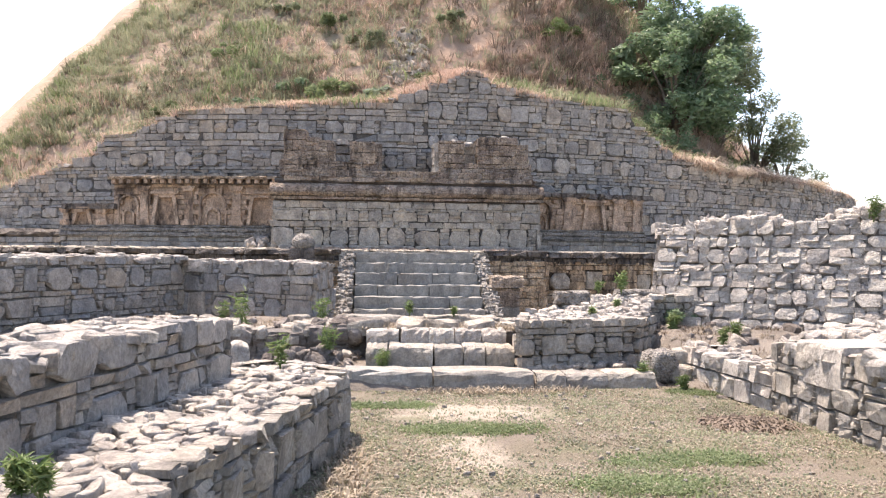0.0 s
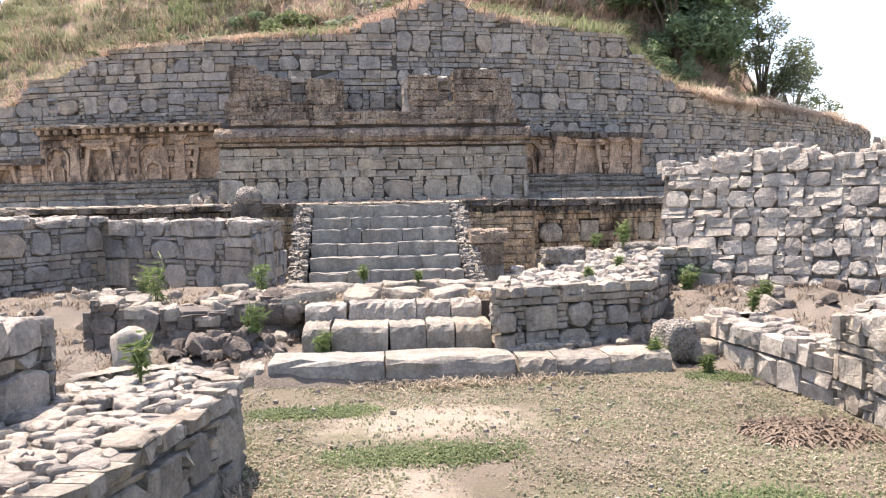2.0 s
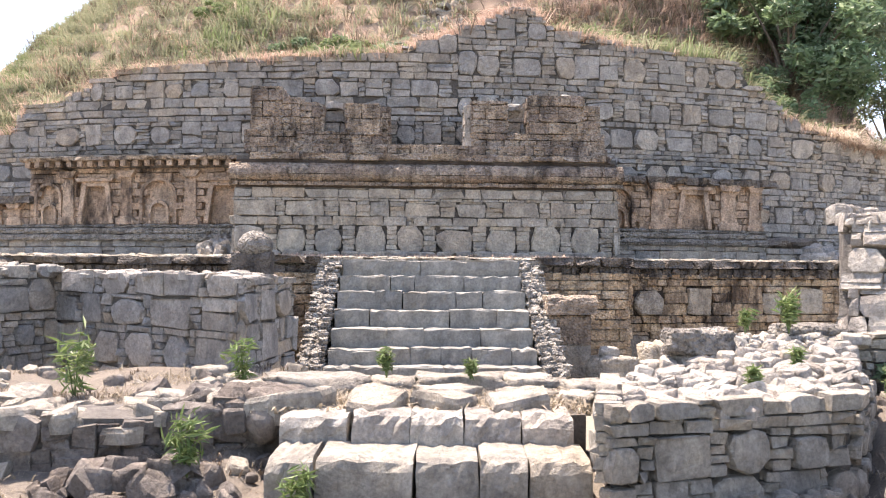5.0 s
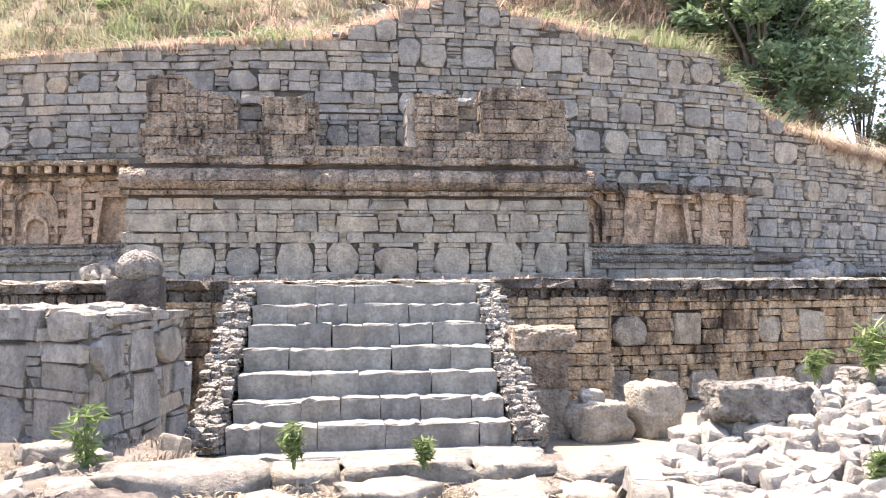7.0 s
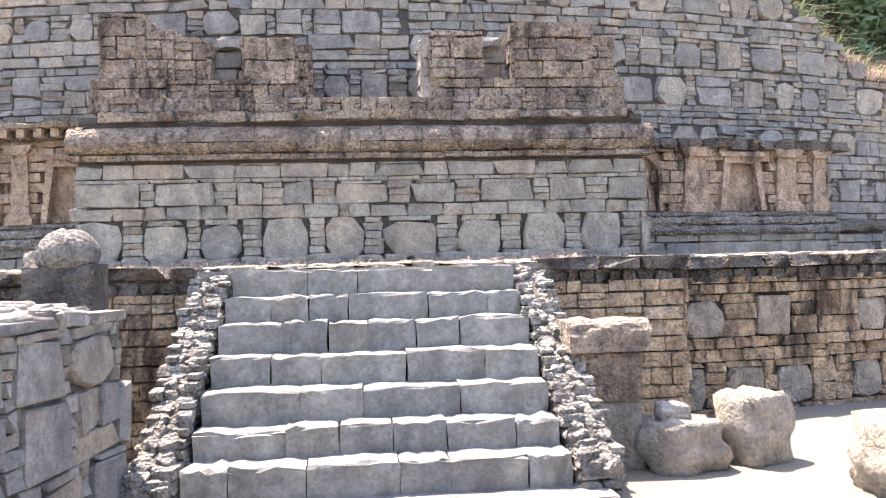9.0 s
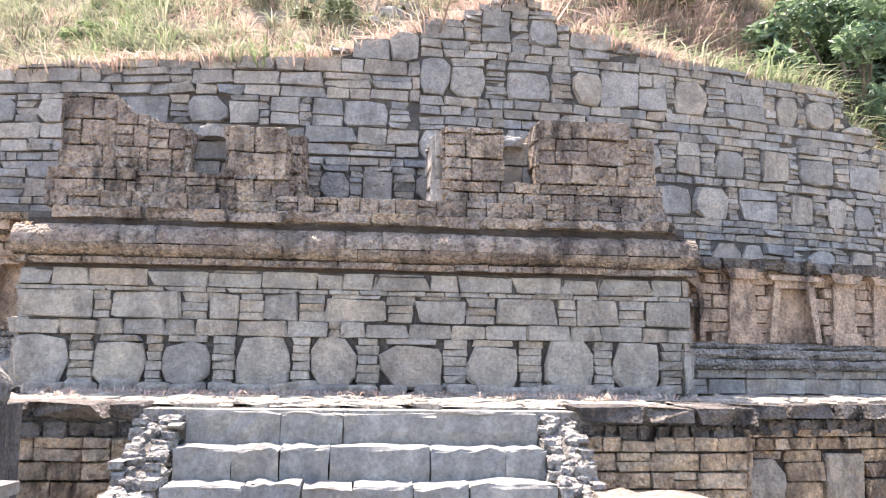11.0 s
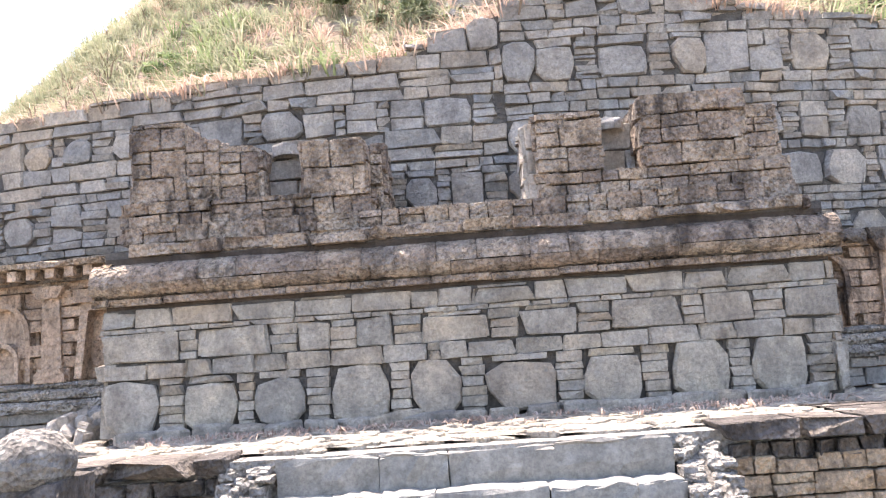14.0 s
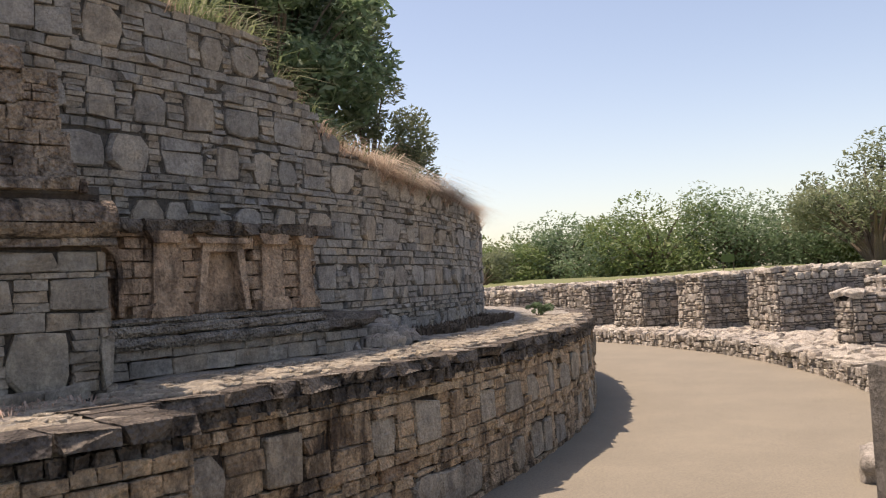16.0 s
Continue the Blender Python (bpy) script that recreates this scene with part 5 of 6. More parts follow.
def boulder(name, x, y, z, w, d, h, turn, material, label, seed, category="boulder", group="", ball=0.45):
    """A rounded lump: a subdivided box pulled towards a ball and roughened."""
    bm = bmesh.new()
    bmesh.ops.create_cube(bm, size=2)
    bmesh.ops.subdivide_edges(bm, edges=bm.edges[:], cuts=5, use_grid_fill=True)
    for q in bm.verts:
        p = q.co.copy()
        p = p.lerp(p.normalized() * 1.15, ball)
        p *= 1 + 0.24 * noise.noise(p * 1.3 + Vector((seed, 0, 0))) + 0.13 * noise.noise(p * 3.5 + Vector((0, seed, 0))) + 0.05 * noise.noise(p * 8 + Vector((0, 0, seed)))
        q.co = (p.x * w / 2, p.y * d / 2, (p.z + 0.92) * h / 2)
    ob = part(name, bm, material, None)
    shade_smooth(ob)
    ob.matrix_basis = pose(x, y, z, 0, 0, turn)
    return tagged(ob, label, category, group)


for i, (x, y, w, d, h, r) in enumerate(((-1.5, 11.75, 0.72, 0.4, 0.22, 4), (-0.98, 11.84, 0.32, 0.3, 0.19, -6), (-0.5, 11.82, 0.58, 0.36, 0.22, 2), (-0.02, 11.88, 0.38, 0.36, 0.2, 8), (0.36, 11.75, 0.36, 0.3, 0.18, 20), (-1.95, 11.8, 0.3, 0.26, 0.16, 20), (-0.62, 11.45, 0.36, 0.3, 0.15, 30), (-0.1, 11.4, 0.36, 0.28, 0.13, 14), (0.22, 11.35, 0.28, 0.24, 0.12, 70))):
    boulder("threshold_stone", x, y, 0.43 if y > 11.6 else 0.46, w, d, h, r, FIELD, "pale rough threshold stone bedded in dirt", 40 + 3 * i, "stone", "threshold stones", 0.2)
for x, y, z, w, d, h, r, sd in ((1.18, 11.75, 0.79, 0.46, 0.3, 0.19, -6, 71), (2.2, 12.2, 0.84, 0.5, 0.3, 0.14, 4, 74)):
    boulder("coping_stone", x, y, z, w, d, h, r, MOTTLED, "long weathered coping stone on the rubble platform", sd, "stone", "coping stones", 0.25)
boulder("standing_stone", -3.05, 9.95, 0.1, 0.28, 0.3, 0.38, 20, RUBBLE, "rounded standing stone at the end of a low wall", 3, ball=0.65)
boulder("boulder", -1.72, 11.1, 0.35, 0.5, 0.3, 0.3, 70, DARK, "dark reddish-brown boulder beside the steps", 5)
boulder("boulder", -2.15, 11.0, 0.35, 0.4, 0.3, 0.22, 10, DARK, "dark burnt boulder in dry dirt", 6)
boulder("boulder", 1.68, 9.85, 0.03, 0.34, 0.32, 0.36, 15, MOTTLED, "rough upright boulder beside the platform", 7)
boulder("boulder", 1.95, 9.75, 0.03, 0.26, 0.26, 0.2, 40, FIELD, "squarish boulder beside the platform", 8)
boulder("boulder", 2.0, 9.9, 0.2, 0.28, 0.26, 0.2, -20, FIELD, "squarish boulder stacked on another", 9)
boulder("boulder", -2.75, 7.95, 0.02, 0.5, 0.42, 0.34, 10, RUBBLE, "pale rounded boulder at the wall's end", 10)
boulder("boulder", -2.35, 7.75, 0.02, 0.32, 0.28, 0.22, 50, RUBBLE, "small pale boulder at the wall's end", 11)
boulder("boulder", -3.05, 8.5, 0.02, 0.4, 0.34, 0.26, -30, FIELD, "grey boulder between the ruined walls", 12)
boulder("boulder", 1.5, 15.5, 0.04, 0.54, 0.5, 0.36, 10, SLAB, "weathered drum-shaped stone lying by the path", 13)
boulder("boulder", 2.08, 15.6, 0.04, 0.46, 0.42, 0.52, 30, SLAB, "upright rough boulder on the sandy path", 14)
boulder("boulder", 2.75, 14.6, 0.04, 0.85, 0.6, 0.5, -5, SLAB, "broad pale boulder on the sandy path", 15)
boulder("boulder", 1.45, 15.5, 0.38, 0.2, 0.2, 0.12, 0, RUBBLE, "small stone lying on a boulder", 16)
boulder("boulder", -2.5, 13.0, 0.4, 0.3, 0.24, 0.16, 20, FIELD, "grey stone at the foot of the chapel wall", 17)
boulder("boulder", -2.2, 12.75, 0.4, 0.26, 0.2, 0.14, 60, FIELD, "grey stone at the foot of the chapel wall", 18)

heap("stone_heap", -2.35, 10.42, 0.14, 0.6, 0.24, 0.2, 44, DARK, "tumbled dark burnt stones before a low wall", (0.07, 0.2))
heap("stone_heap", -1.95, 11.15, 0.42, 0.4, 0.3, 0.16, 18, DARK, "tumbled dark stones beside the steps", (0.12, 0.3))
for nm, x0, x1, y0, y1, hf, lb in (("stone_scatter", -5.5, -1.7, 9.4, 13.2, left_dirt, "scattered broken stones on the dirt bank"), ("stone_scatter", 1.8, 5.5, 8.8, 12.0, right_dirt, "scattered broken stones on dry dirt")):
    root = new(nm)
    tagged(root, lb, "stones")
    root.matrix_basis = pose((x0 + x1) / 2, (y0 + y1) / 2, hf((x0 + x1) / 2, (y0 + y1) / 2))
    for _ in range(130):
        x, y, s = rng.uniform(x0, x1), rng.uniform(y0, y1), rng.uniform(0.03, 0.12)
        ob = new("stone", unit_mesh("pad", int(rng.integers(14)), FIELD if rng.random() < 0.6 else DARK))
        ob.parent = root
        ob.matrix_basis = root.matrix_basis.inverted() @ Matrix.Translation((x, y, hf(x, y) + s * 0.15)) @ Euler((rng.normal(0, 0.3), rng.normal(0, 0.3), rng.uniform(0, 6))).to_matrix().to_4x4() @ Matrix.Diagonal((s, s * 0.75, s * 0.5, 1))

# column stump right of the stair
col = new("column_stump")
col.matrix_basis = pose(1.01, 15.7, 0.04)
tagged(col, "stump of a weathered square stone pillar", "pillar")
for w, d, z0, h, mt, s, nm in ((0.46, 0.44, 0.0, 0.49, SLAB, 31, "plinth_block"), (0.47, 0.42, 0.48, 0.35, KANJUR, 32, "shaft_block"), (0.57, 0.5, 0.82, 0.21, KANJUR, 33, "cap_block")):
    bm = block_bm(w, d, h, s, 0.05, 6)
    ob = part(nm, bm, mt, col)
    ob.matrix_basis = pose(rng.normal(0, 0.01), 0, z0, 0, 0, rng.normal(0, 3))
# pedestal with its ball
ped = part("pedestal", block_bm(0.43, 0.44, 1.57, 41, 0.05, 6), CAP, None)
ped.matrix_basis = pose(-2.6, 15.65, -0.02, 0, 0, 3)
tagged(ped, "blackened square stone pedestal before the terrace", "pedestal")


def dome(x, y, z, r, h):
    bm = bmesh.new()
    bmesh.ops.create_uvsphere(bm, u_segments=22, v_segments=14, radius=1)
    for q in bm.verts:
        p = q.co.copy()
        p *= 1 + 0.05 * noise.noise(p * 2.2) + 0.03 * noise.noise(p * 7)
        groove = 0.1 * math.exp(-((p.x - 0.05) / 0.07) ** 2) + 0.07 * math.exp(-((p.z - 0.1) / 0.06) ** 2) * (p.x < 0)
        p *= 1 - groove
        q.co = (p.x * r, p.y * r, max(p.z, -0.55) * h + 0.55 * h)
    ob = part("stone_ball", bm, MOTTLED, None)
    shade_smooth(ob)
    ob.matrix_basis = pose(x, y, z)
    return tagged(ob, "cracked rounded stone ball on a pedestal", "stone ball")


dome(-2.57, 15.6, 1.52, 0.2, 0.17)

# ---- ruined chapels beyond the path ----
def outer_wall(name, a0, a1, r0, r1, z0, z1, material, label, style="chips", wob=0.3, front_only=False):
    top = lambda a: z1 + wob * noise.noise(Vector((a * 0.9, r0, 3)))
    c = structure(name, ring_bm(r0, r1, a0, a1, z0 - 0.3, lambda a: top(a) - 0.05, 0.8), DUST, label, "wall")
    st = []
    n = max(1, int((a1 - a0) / 1.0))
    for k in range(n):
        b0, b1 = a0 + (a1 - a0) * k / n, a0 + (a1 - a0) * (k + 1) / n
        st += face_line(polar(b1, r0), polar(b0, r0), z0, top((b0 + b1) / 2), style, gap=0.02, depth=0.16)
    p0, p1 = polar(a0, r0), polar(a0, r1)
    st += face_line(p0, p1, z0, top(a0), style, gap=0.02, depth=0.16)
    p0, p1 = polar(a1, r1), polar(a1, r0)
    st += face_line(p0, p1, z0, top(a1), style, gap=0.02, depth=0.16)
    poly = [polar(a, r0) for a in np.linspace(a0, a1, n + 2)] + [polar(a, r1) for a in np.linspace(a1, a0, n + 2)]
    st += rubble_top(poly, lambda x, y: z1 + 0.0, (0.2, 0.5), 0.07)
    set_stones(c, st, material, (12, 18, 0.5), limit=36)
    return c


outer_wall("wall_outer_bench", 24.5, 100, 25.3, 28.6, 0.0, 0.42, RUBBLE, "low pale stone kerb bench along the path", wob=0.1)
outer_wall("wall_chapel_near", 33.5, 38.0, 26.0, 29.0, 0.3, 2.15, RUBBLE, "ruined chapel wall of pale stones")
outer_wall("wall_chapel_second", 44.5, 46.2, 26.4, 29.5, 0.3, 1.55, RUBBLE, "ruined chapel pier of pale stones")
outer_wall("wall_chapel_third", 47.5, 52.0, 28.6, 30.0, 0.3, 1.75, RUBBLE, "stepped ruined chapel wall", wob=0.35)
outer_wall("wall_chapel_fourth", 55.5, 58.6, 27.2, 30.5, 0.3, 2.1, RUBBLE, "squared ruined chapel pier")
outer_wall("wall_chapel_fifth", 61.5, 64.5, 26.6, 30.0, 0.3, 2.05, RUBBLE, "squared ruined chapel pier")
outer_wall("wall_chapel_sixth", 67.5, 71.0, 26.2, 30.0, 0.3, 2.0, RUBBLE, "squared ruined chapel pier")
outer_wall("wall_chapel_seventh", 74, 80, 26.2, 30.0, 0.0, 1.9, RUBBLE, "squared ruined chapel pier")
outer_wall("wall_chapel_eighth", 84, 90, 26.2, 30.0, 0.0, 1.8, RUBBLE, "squared ruined chapel pier")
outer_wall("wall_chapel_ninth", 94, 101, 26.2, 30.0, 0.0, 1.8, RUBBLE, "squared ruined chapel pier")
outer_wall("wall_chapel_back", 36, 110, 30.5, 31.3, 0.3, 1.95, RUBBLE, "long back wall of the ruined chapels", wob=0.25)
outer_wall("wall_outer_near", 16.5, 24.0, 25.6, 27.5, 0.0, 1.7, RUBBLE, "ruined chapel wall near the court")
boulder("boulder", 8.6, 15.35, 0.04, 0.7, 0.5, 0.3, 20, RUBBLE, "pale flat boulder beside the sandy path", 22)

# ---- plants ----
def tufts(name, pts, n, height, spread, width, material, label, droop=0.4, category="grass"):
    """Blades of grass in tufts, one joined mesh. pts: (x, y, z, size)."""
    pts = np.array(pts)
    k = len(pts)
    base = np.repeat(pts, n, axis=0)
    size = base[:, 3] * rng.uniform(0.6, 1.25, k * n)
    az = rng.uniform(0, 2 * math.pi, k * n)
    lean = rng.uniform(0.05, 1.0, k * n) * spread
    dirs = np.stack([np.cos(az), np.sin(az)], 1)
    root = base[:, :3].copy()
    root[:, :2] += dirs * (rng.uniform(0, 0.12, (k * n, 1)) * size[:, None])
    side = np.stack([-dirs[:, 1], dirs[:, 0], np.zeros(k * n)], 1) * (width * size)[:, None]
    mid, tip = root.copy(), root.copy()
    h = height * size
    mid[:, :2] += dirs * (lean * h * 0.45)[:, None]
    mid[:, 2] += h * 0.65
    tip[:, :2] += dirs * (lean * h * (1.0 + droop))[:, None]
    tip[:, 2] += h * (1 - droop * lean)
    v = np.stack([root - side, root + side, mid + side * 0.7, mid - side * 0.7, tip], 1).reshape(-1, 3)
    i = np.arange(k * n)[:, None] * 5
    f = np.concatenate([i + np.array([[0, 1, 2]]), i + np.array([[0, 2, 3]]), i + np.array([[3, 2, 4]])])
    ob = part(name, mesh_np(name, v, f, material), material, None)
    return tagged(ob, label, category, kind="stuff")


def mound_points(n, keep):
    out = []
    while len(out) < n:
        a, r = rng.uniform(-48, 60), math.sqrt(rng.uniform(7.5 ** 2, 18.85 ** 2))
        x, y = polar(a, r)
        q = keep(a, r, x, y)
        if rng.random() < q:
            out.append((x, y, mound_z(a, r) - 0.03, rng.uniform(0.6, 1.3)))
    return out


def patchy(x, y, s):
    return noise.noise(Vector((x * 0.33, y * 0.33, s)))


tufts("dry_grass", mound_points(10500, lambda a, r, x, y: (0.95 if r > 14.8 else 0.5) * (0.55 + 0.9 * patchy(x, y, 2)) * (1 if a > -10 or r > 17.2 else 0.22)), 22, 0.2, 1.7, 0.007, STRAW, "dry pinkish-straw grass tufts on the mound")
rim = []
for a in np.arange(-36, 55, 0.1):
    for _ in range(2):
        r = rng.uniform(17.2, 18.72)
        q = patchy(a * 0.9, 3, 5)
        if q > -0.25:
            rim.append((*polar(a + rng.normal(0, 0.1), r), mound_z(a, r) - 0.03, rng.uniform(0.5, 1.0) * (0.75 + 0.6 * q)))
tufts("dry_grass", rim, 22, 0.2, 2.0, 0.007, STRAW, "fringe of dry straw grass over the drum's broken top", 0.75)
big_rim = []
for a in np.arange(20.4, 44, 0.1):
    for _ in range(2):
        r = rng.uniform(16.8, 18.8)
        big_rim.append((*polar(a + rng.normal(0, 0.3), r), mound_z(a, r) - 0.05, rng.uniform(0.4, 1.5) * (0.8 + 0.9 * patchy(a, r, 33))))
tufts("dry_grass", big_rim, 28, 0.34, 1.8, 0.006, STRAW, "thick drooping dry grass on the wall top", 0.65)
tufts("dead_brush", [(x, y, z, q * 0.9) for x, y, z, q in big_rim[::3]], 14, 0.34, 1.2, 0.007, BROWN, "dead brown brush over the drum wall", 0.4)
hang = [(*polar(a, r), drum_top(a) - 0.03, rng.uniform(0.5, 1.3) * (0.8 + 0.9 * patchy(a, 2, 33))) for a, r in zip(rng.uniform(20.8, 41, 480), rng.uniform(18.55, 18.85, 480))]
tufts("dry_grass", hang, 30, 0.3, 1.7, 0.006, STRAW_PALE, "pale drooping dry grass hanging over the wall's edge", 0.8)
lush = [(*polar(a + rng.normal(0, 0.3), r), mound_z(a, r) - 0.04, rng.uniform(0.5, 1.5)) for a, r in zip(rng.uniform(6.5, 28.0, 620), rng.uniform(16.9, 18.75, 620))]
tufts("green_grass", lush[:430], 22, 0.3, 1.5, 0.008, OLIVE, "yellow-green grass clumps along the wall top")
tufts("green_grass", lush[430:], 22, 0.34, 1.4, 0.009, GREEN, "fresh green grass clumps along the wall top")
tufts("olive_grass", mound_points(7500, lambda a, r, x, y: (0.75 if r < 16.2 else 0.25) * (0.5 + 0.9 * patchy(x, y, 9)) * (1.5 if a < -8 else 0.6)), 22, 0.22, 1.5, 0.008, OLIVE, "olive and yellowing grass tufts on the mound")
tufts("green_grass", mound_points(800, lambda a, r, x, y: max(0, patchy(x, y, 14) - 0.12) * 2.4), 18, 0.28, 1.3, 0.011, GREEN, "green grass clumps on the mound")
tufts("dead_brush", mound_points(1300, lambda a, r, x, y: (1.5 if 8 < a < 34 and r < 18 else 0.15) * max(0, 0.4 + patchy(x, y, 20))), 16, 0.34, 1.5, 0.01, BROWN, "dead brown brush on the mound")


def leaf_crown(name, clumps, n, size, material, parent, label="", seed=1, flat=0.5, slim=0.36):
    """Leaves on the shells of clumps (x, y, z, rx, ry, rz): folded quads turned at random, in one mesh."""
    r = np.random.default_rng(seed)
    cl = np.array(clumps, float)
    wts = cl[:, 3] * cl[:, 4]
    pick = r.choice(len(cl), n, p=wts / wts.sum())
    d = r.normal(size=(n, 3))
    d /= np.linalg.norm(d, axis=1)[:, None]
    q = r.uniform(0.45, 1.05, n)[:, None] ** 0.6
    c = cl[pick, :3] + d * cl[pick, 3:] * q
    s = size * r.uniform(0.6, 1.3, n)
    ax = r.normal(size=(n, 3))
    ax[:, 2] = ax[:, 2] * 0.5 - 0.25
    ax /= np.linalg.norm(ax, axis=1)[:, None]
    up = d + r.normal(size=(n, 3)) * 0.6 + np.array([0, 0, flat])
    w = np.cross(ax, up)
    w /= np.linalg.norm(w, axis=1)[:, None] + 1e-9
    nn = np.cross(w, ax)
    a, b = ax * s[:, None], w * (s * slim)[:, None]
    v = np.stack([c - a, c - b + nn * (s * 0.1)[:, None], c + a, c + b + nn * (s * 0.1)[:, None]], 1).reshape(-1, 3)
    i = np.arange(n)[:, None] * 4
    f = np.concatenate([i + np.array([[0, 1, 2]]), i + np.array([[0, 2, 3]])])
    f = f.reshape(2, n, 3).transpose(1, 0, 2).reshape(-1, 3)
    return part(name, mesh_np(name, v, f, material), material, parent, label)


def limb_bm(paths):
    """Tapered six-sided limbs along paths of (x, y, z, radius)."""
    bm = bmesh.new()
    for path in paths:
        rows = []
        for x, y, z, r in path:
            rows.append([bm.verts.new((x + r * math.cos(k * math.pi / 3), y + r * math.sin(k * math.pi / 3), z)) for k in range(6)])
        for p, q in zip(rows, rows[1:]):
            for k in range(6):
                bm.faces.new((p[k], p[(k + 1) % 6], q[(k + 1) % 6], q[k]))
        bm.faces.new(rows[-1])
    return bm


def bush(name, x, y, z, w, h, leaves, size, material, label, seed, category="bush", clumps=14, bare=0.25, group="", fill=1.0):
    """A bush or tree: trunk and limbs from the foot to clumps of leaves spread in an uneven crown."""
    r = np.random.default_rng(seed)
    root = new(name)
    root.matrix_basis = pose(x, y, z)
    tagged(root, label, category, group)
    cl, paths = [], []
    for k in range(clumps):
        a, q = r.uniform(0, 6.28), math.sqrt(r.random())
        cz = h * (bare + (0.92 - bare) * r.random() * (1 - 0.45 * q))
        cx, cy = w * 0.5 * q * math.cos(a), w * 0.5 * q * math.sin(a)
        s = w * r.uniform(0.08, 0.19) * fill
        cl.append((cx, cy, cz, s, s, s * r.uniform(0.6, 0.95)))
        paths.append([(0.02 * w * math.cos(a), 0.02 * w * math.sin(a), -0.1, 0.022 * w), (cx * 0.3, cy * 0.3, cz * 0.45, 0.014 * w), (cx * 0.7, cy * 0.7, cz * 0.8, 0.008 * w), (cx, cy, cz, 0.003 * w)])
    part("trunk", limb_bm(paths[:3]), BARK, root)
    part("branch_frame", limb_bm(paths[3:]), BARK, root)
    leaf_crown("crown", cl, leaves, size, material, root, seed=seed)
    return root


def mound_bush(a, r, *args, **kw):
    x, y = polar(a, r)
    return bush("bush", x, y, mound_z(a, r) - 0.1, *args, **kw)


# the great dark bush on the mound's shoulder, and others about it
mound_bush(28.4, 16.5, 2.9, 4.6, 14000, 0.085, LEAF, "dense dark green bush on the mound's shoulder", 61, clumps=46, bare=0.04)
mound_bush(32.5, 16.0, 3.0, 4.8, 11000, 0.08, LEAF, "tall dense green bush over the drum wall", 62, clumps=38, bare=0.04)
mound_bush(25.0, 17.1, 1.9, 1.9, 4200, 0.06, LEAF, "leafy green bush at the wall's top", 63, clumps=18, bare=0.06)
mound_bush(37.0, 16.2, 2.7, 5.3, 8500, 0.07, LEAF_OLIVE, "tall thin grey-green shrub against the sky", 64, clumps=36, bare=0.06)
mound_bush(41.5, 16.8, 2.5, 4.0, 6500, 0.06, LEAF_OLIVE, "leafy shrub leaning over the wall top", 65, clumps=30, bare=0.06)
mound_bush(45.0, 17.3, 1.8, 2.6, 1500, 0.06, LEAF_OLIVE, "thin twiggy shrub leaning over the wall top", 78, clumps=16)
mound_bush(45.5, 18.0, 1.2, 1.1, 800, 0.05, LEAF_OLIVE, "small twiggy shrub on the wall top", 66, clumps=10)
mound_bush(24.0, 15.7, 1.9, 1.3, 1900, 0.13, LEAF, "big-leaved dark bush on the slope", 67, clumps=14, bare=0.1)
mound_bush(18.6, 14.9, 1.1, 0.9, 1900, 0.05, LEAF_BRIGHT, "bright green shrub on the slope", 68, clumps=12)
mound_bush(24.0, 13.8, 1.6, 1.3, 3200, 0.075, LEAF, "dark green bush high on the slope", 69, clumps=26, bare=0.1)
mound_bush(33.5, 14.2, 2.5, 2.6, 6500, 0.075, LEAF, "green bush high on the slope", 70, clumps=28, bare=0.1)
mound_bush(20.5, 16.6, 1.5, 1.0, 2200, 0.05, LEAF_OLIVE, "low grey-green scrub above the drum wall", 76, clumps=14, bare=0.1)
mound_bush(22.2, 17.4, 1.2, 0.9, 1800, 0.05, GREEN, "low green scrub above the drum wall", 77, clumps=12, bare=0.1)
mound_bush(-1.3, 16.6, 0.9, 0.6, 520, 0.13, LEAF_PALE, "pale milky-green broad-leaved shrub in dry grass", 71, clumps=9, bare=0.1)
mound_bush(-13.0, 16.2, 0.9, 0.7, 1100, 0.05, LEAF, "dark green shrub low on the slope", 72, clumps=9, bare=0.1)
mound_bush(-10.0, 14.8, 1.2, 0.8, 1500, 0.06, LEAF, "dark green shrub on the slope", 73, clumps=10, bare=0.1)
mound_bush(-6.0, 15.2, 1.1, 0.7, 1300, 0.06, GREEN, "green shrub on the slope", 74, clumps=10, bare=0.1)
mound_bush(-17.0, 17.7, 0.8, 0.55, 900, 0.05, LEAF, "dark low shrub at the wall's broken top", 75, clumps=8, bare=0.1)
for i, (a, r) in enumerate(((-22, 15.5), (-26, 16.5), (-19, 13.5), (-14, 12.2), (-8, 12.5), (-3, 13.2), (3.5, 14.8), (8, 13.0))):
    mound_bush(a, r, 0.9 + 0.1 * (i % 3), 0.6, 900, 0.06, LEAF_OLIVE if i % 2 else GREEN, "small grey-green shrub in the mound's grass", 80 + i, clumps=9, bare=0.1, group="shrubs on the mound")
set_stones(tagged(part("outcrop", prism_bm([polar(0.0, 14.2), polar(4.0, 14.2), polar(4.0, 13.6), polar(0.0, 13.6)], 6.0, 6.4), MORTAR, None), "outcrop of bare core stones high on the mound", "stones"),
           rubble_top([polar(-0.5, 14.6), polar(4.5, 14.6), polar(4.0, 12.6), polar(0.5, 12.6)], lambda x, y: mound_z(math.degrees(math.atan2(x - CX, CY - y)), math.hypot(x - CX, y - CY)) + 0.05, (0.15, 0.4), 0.1, tilt=0.5), FIELD)


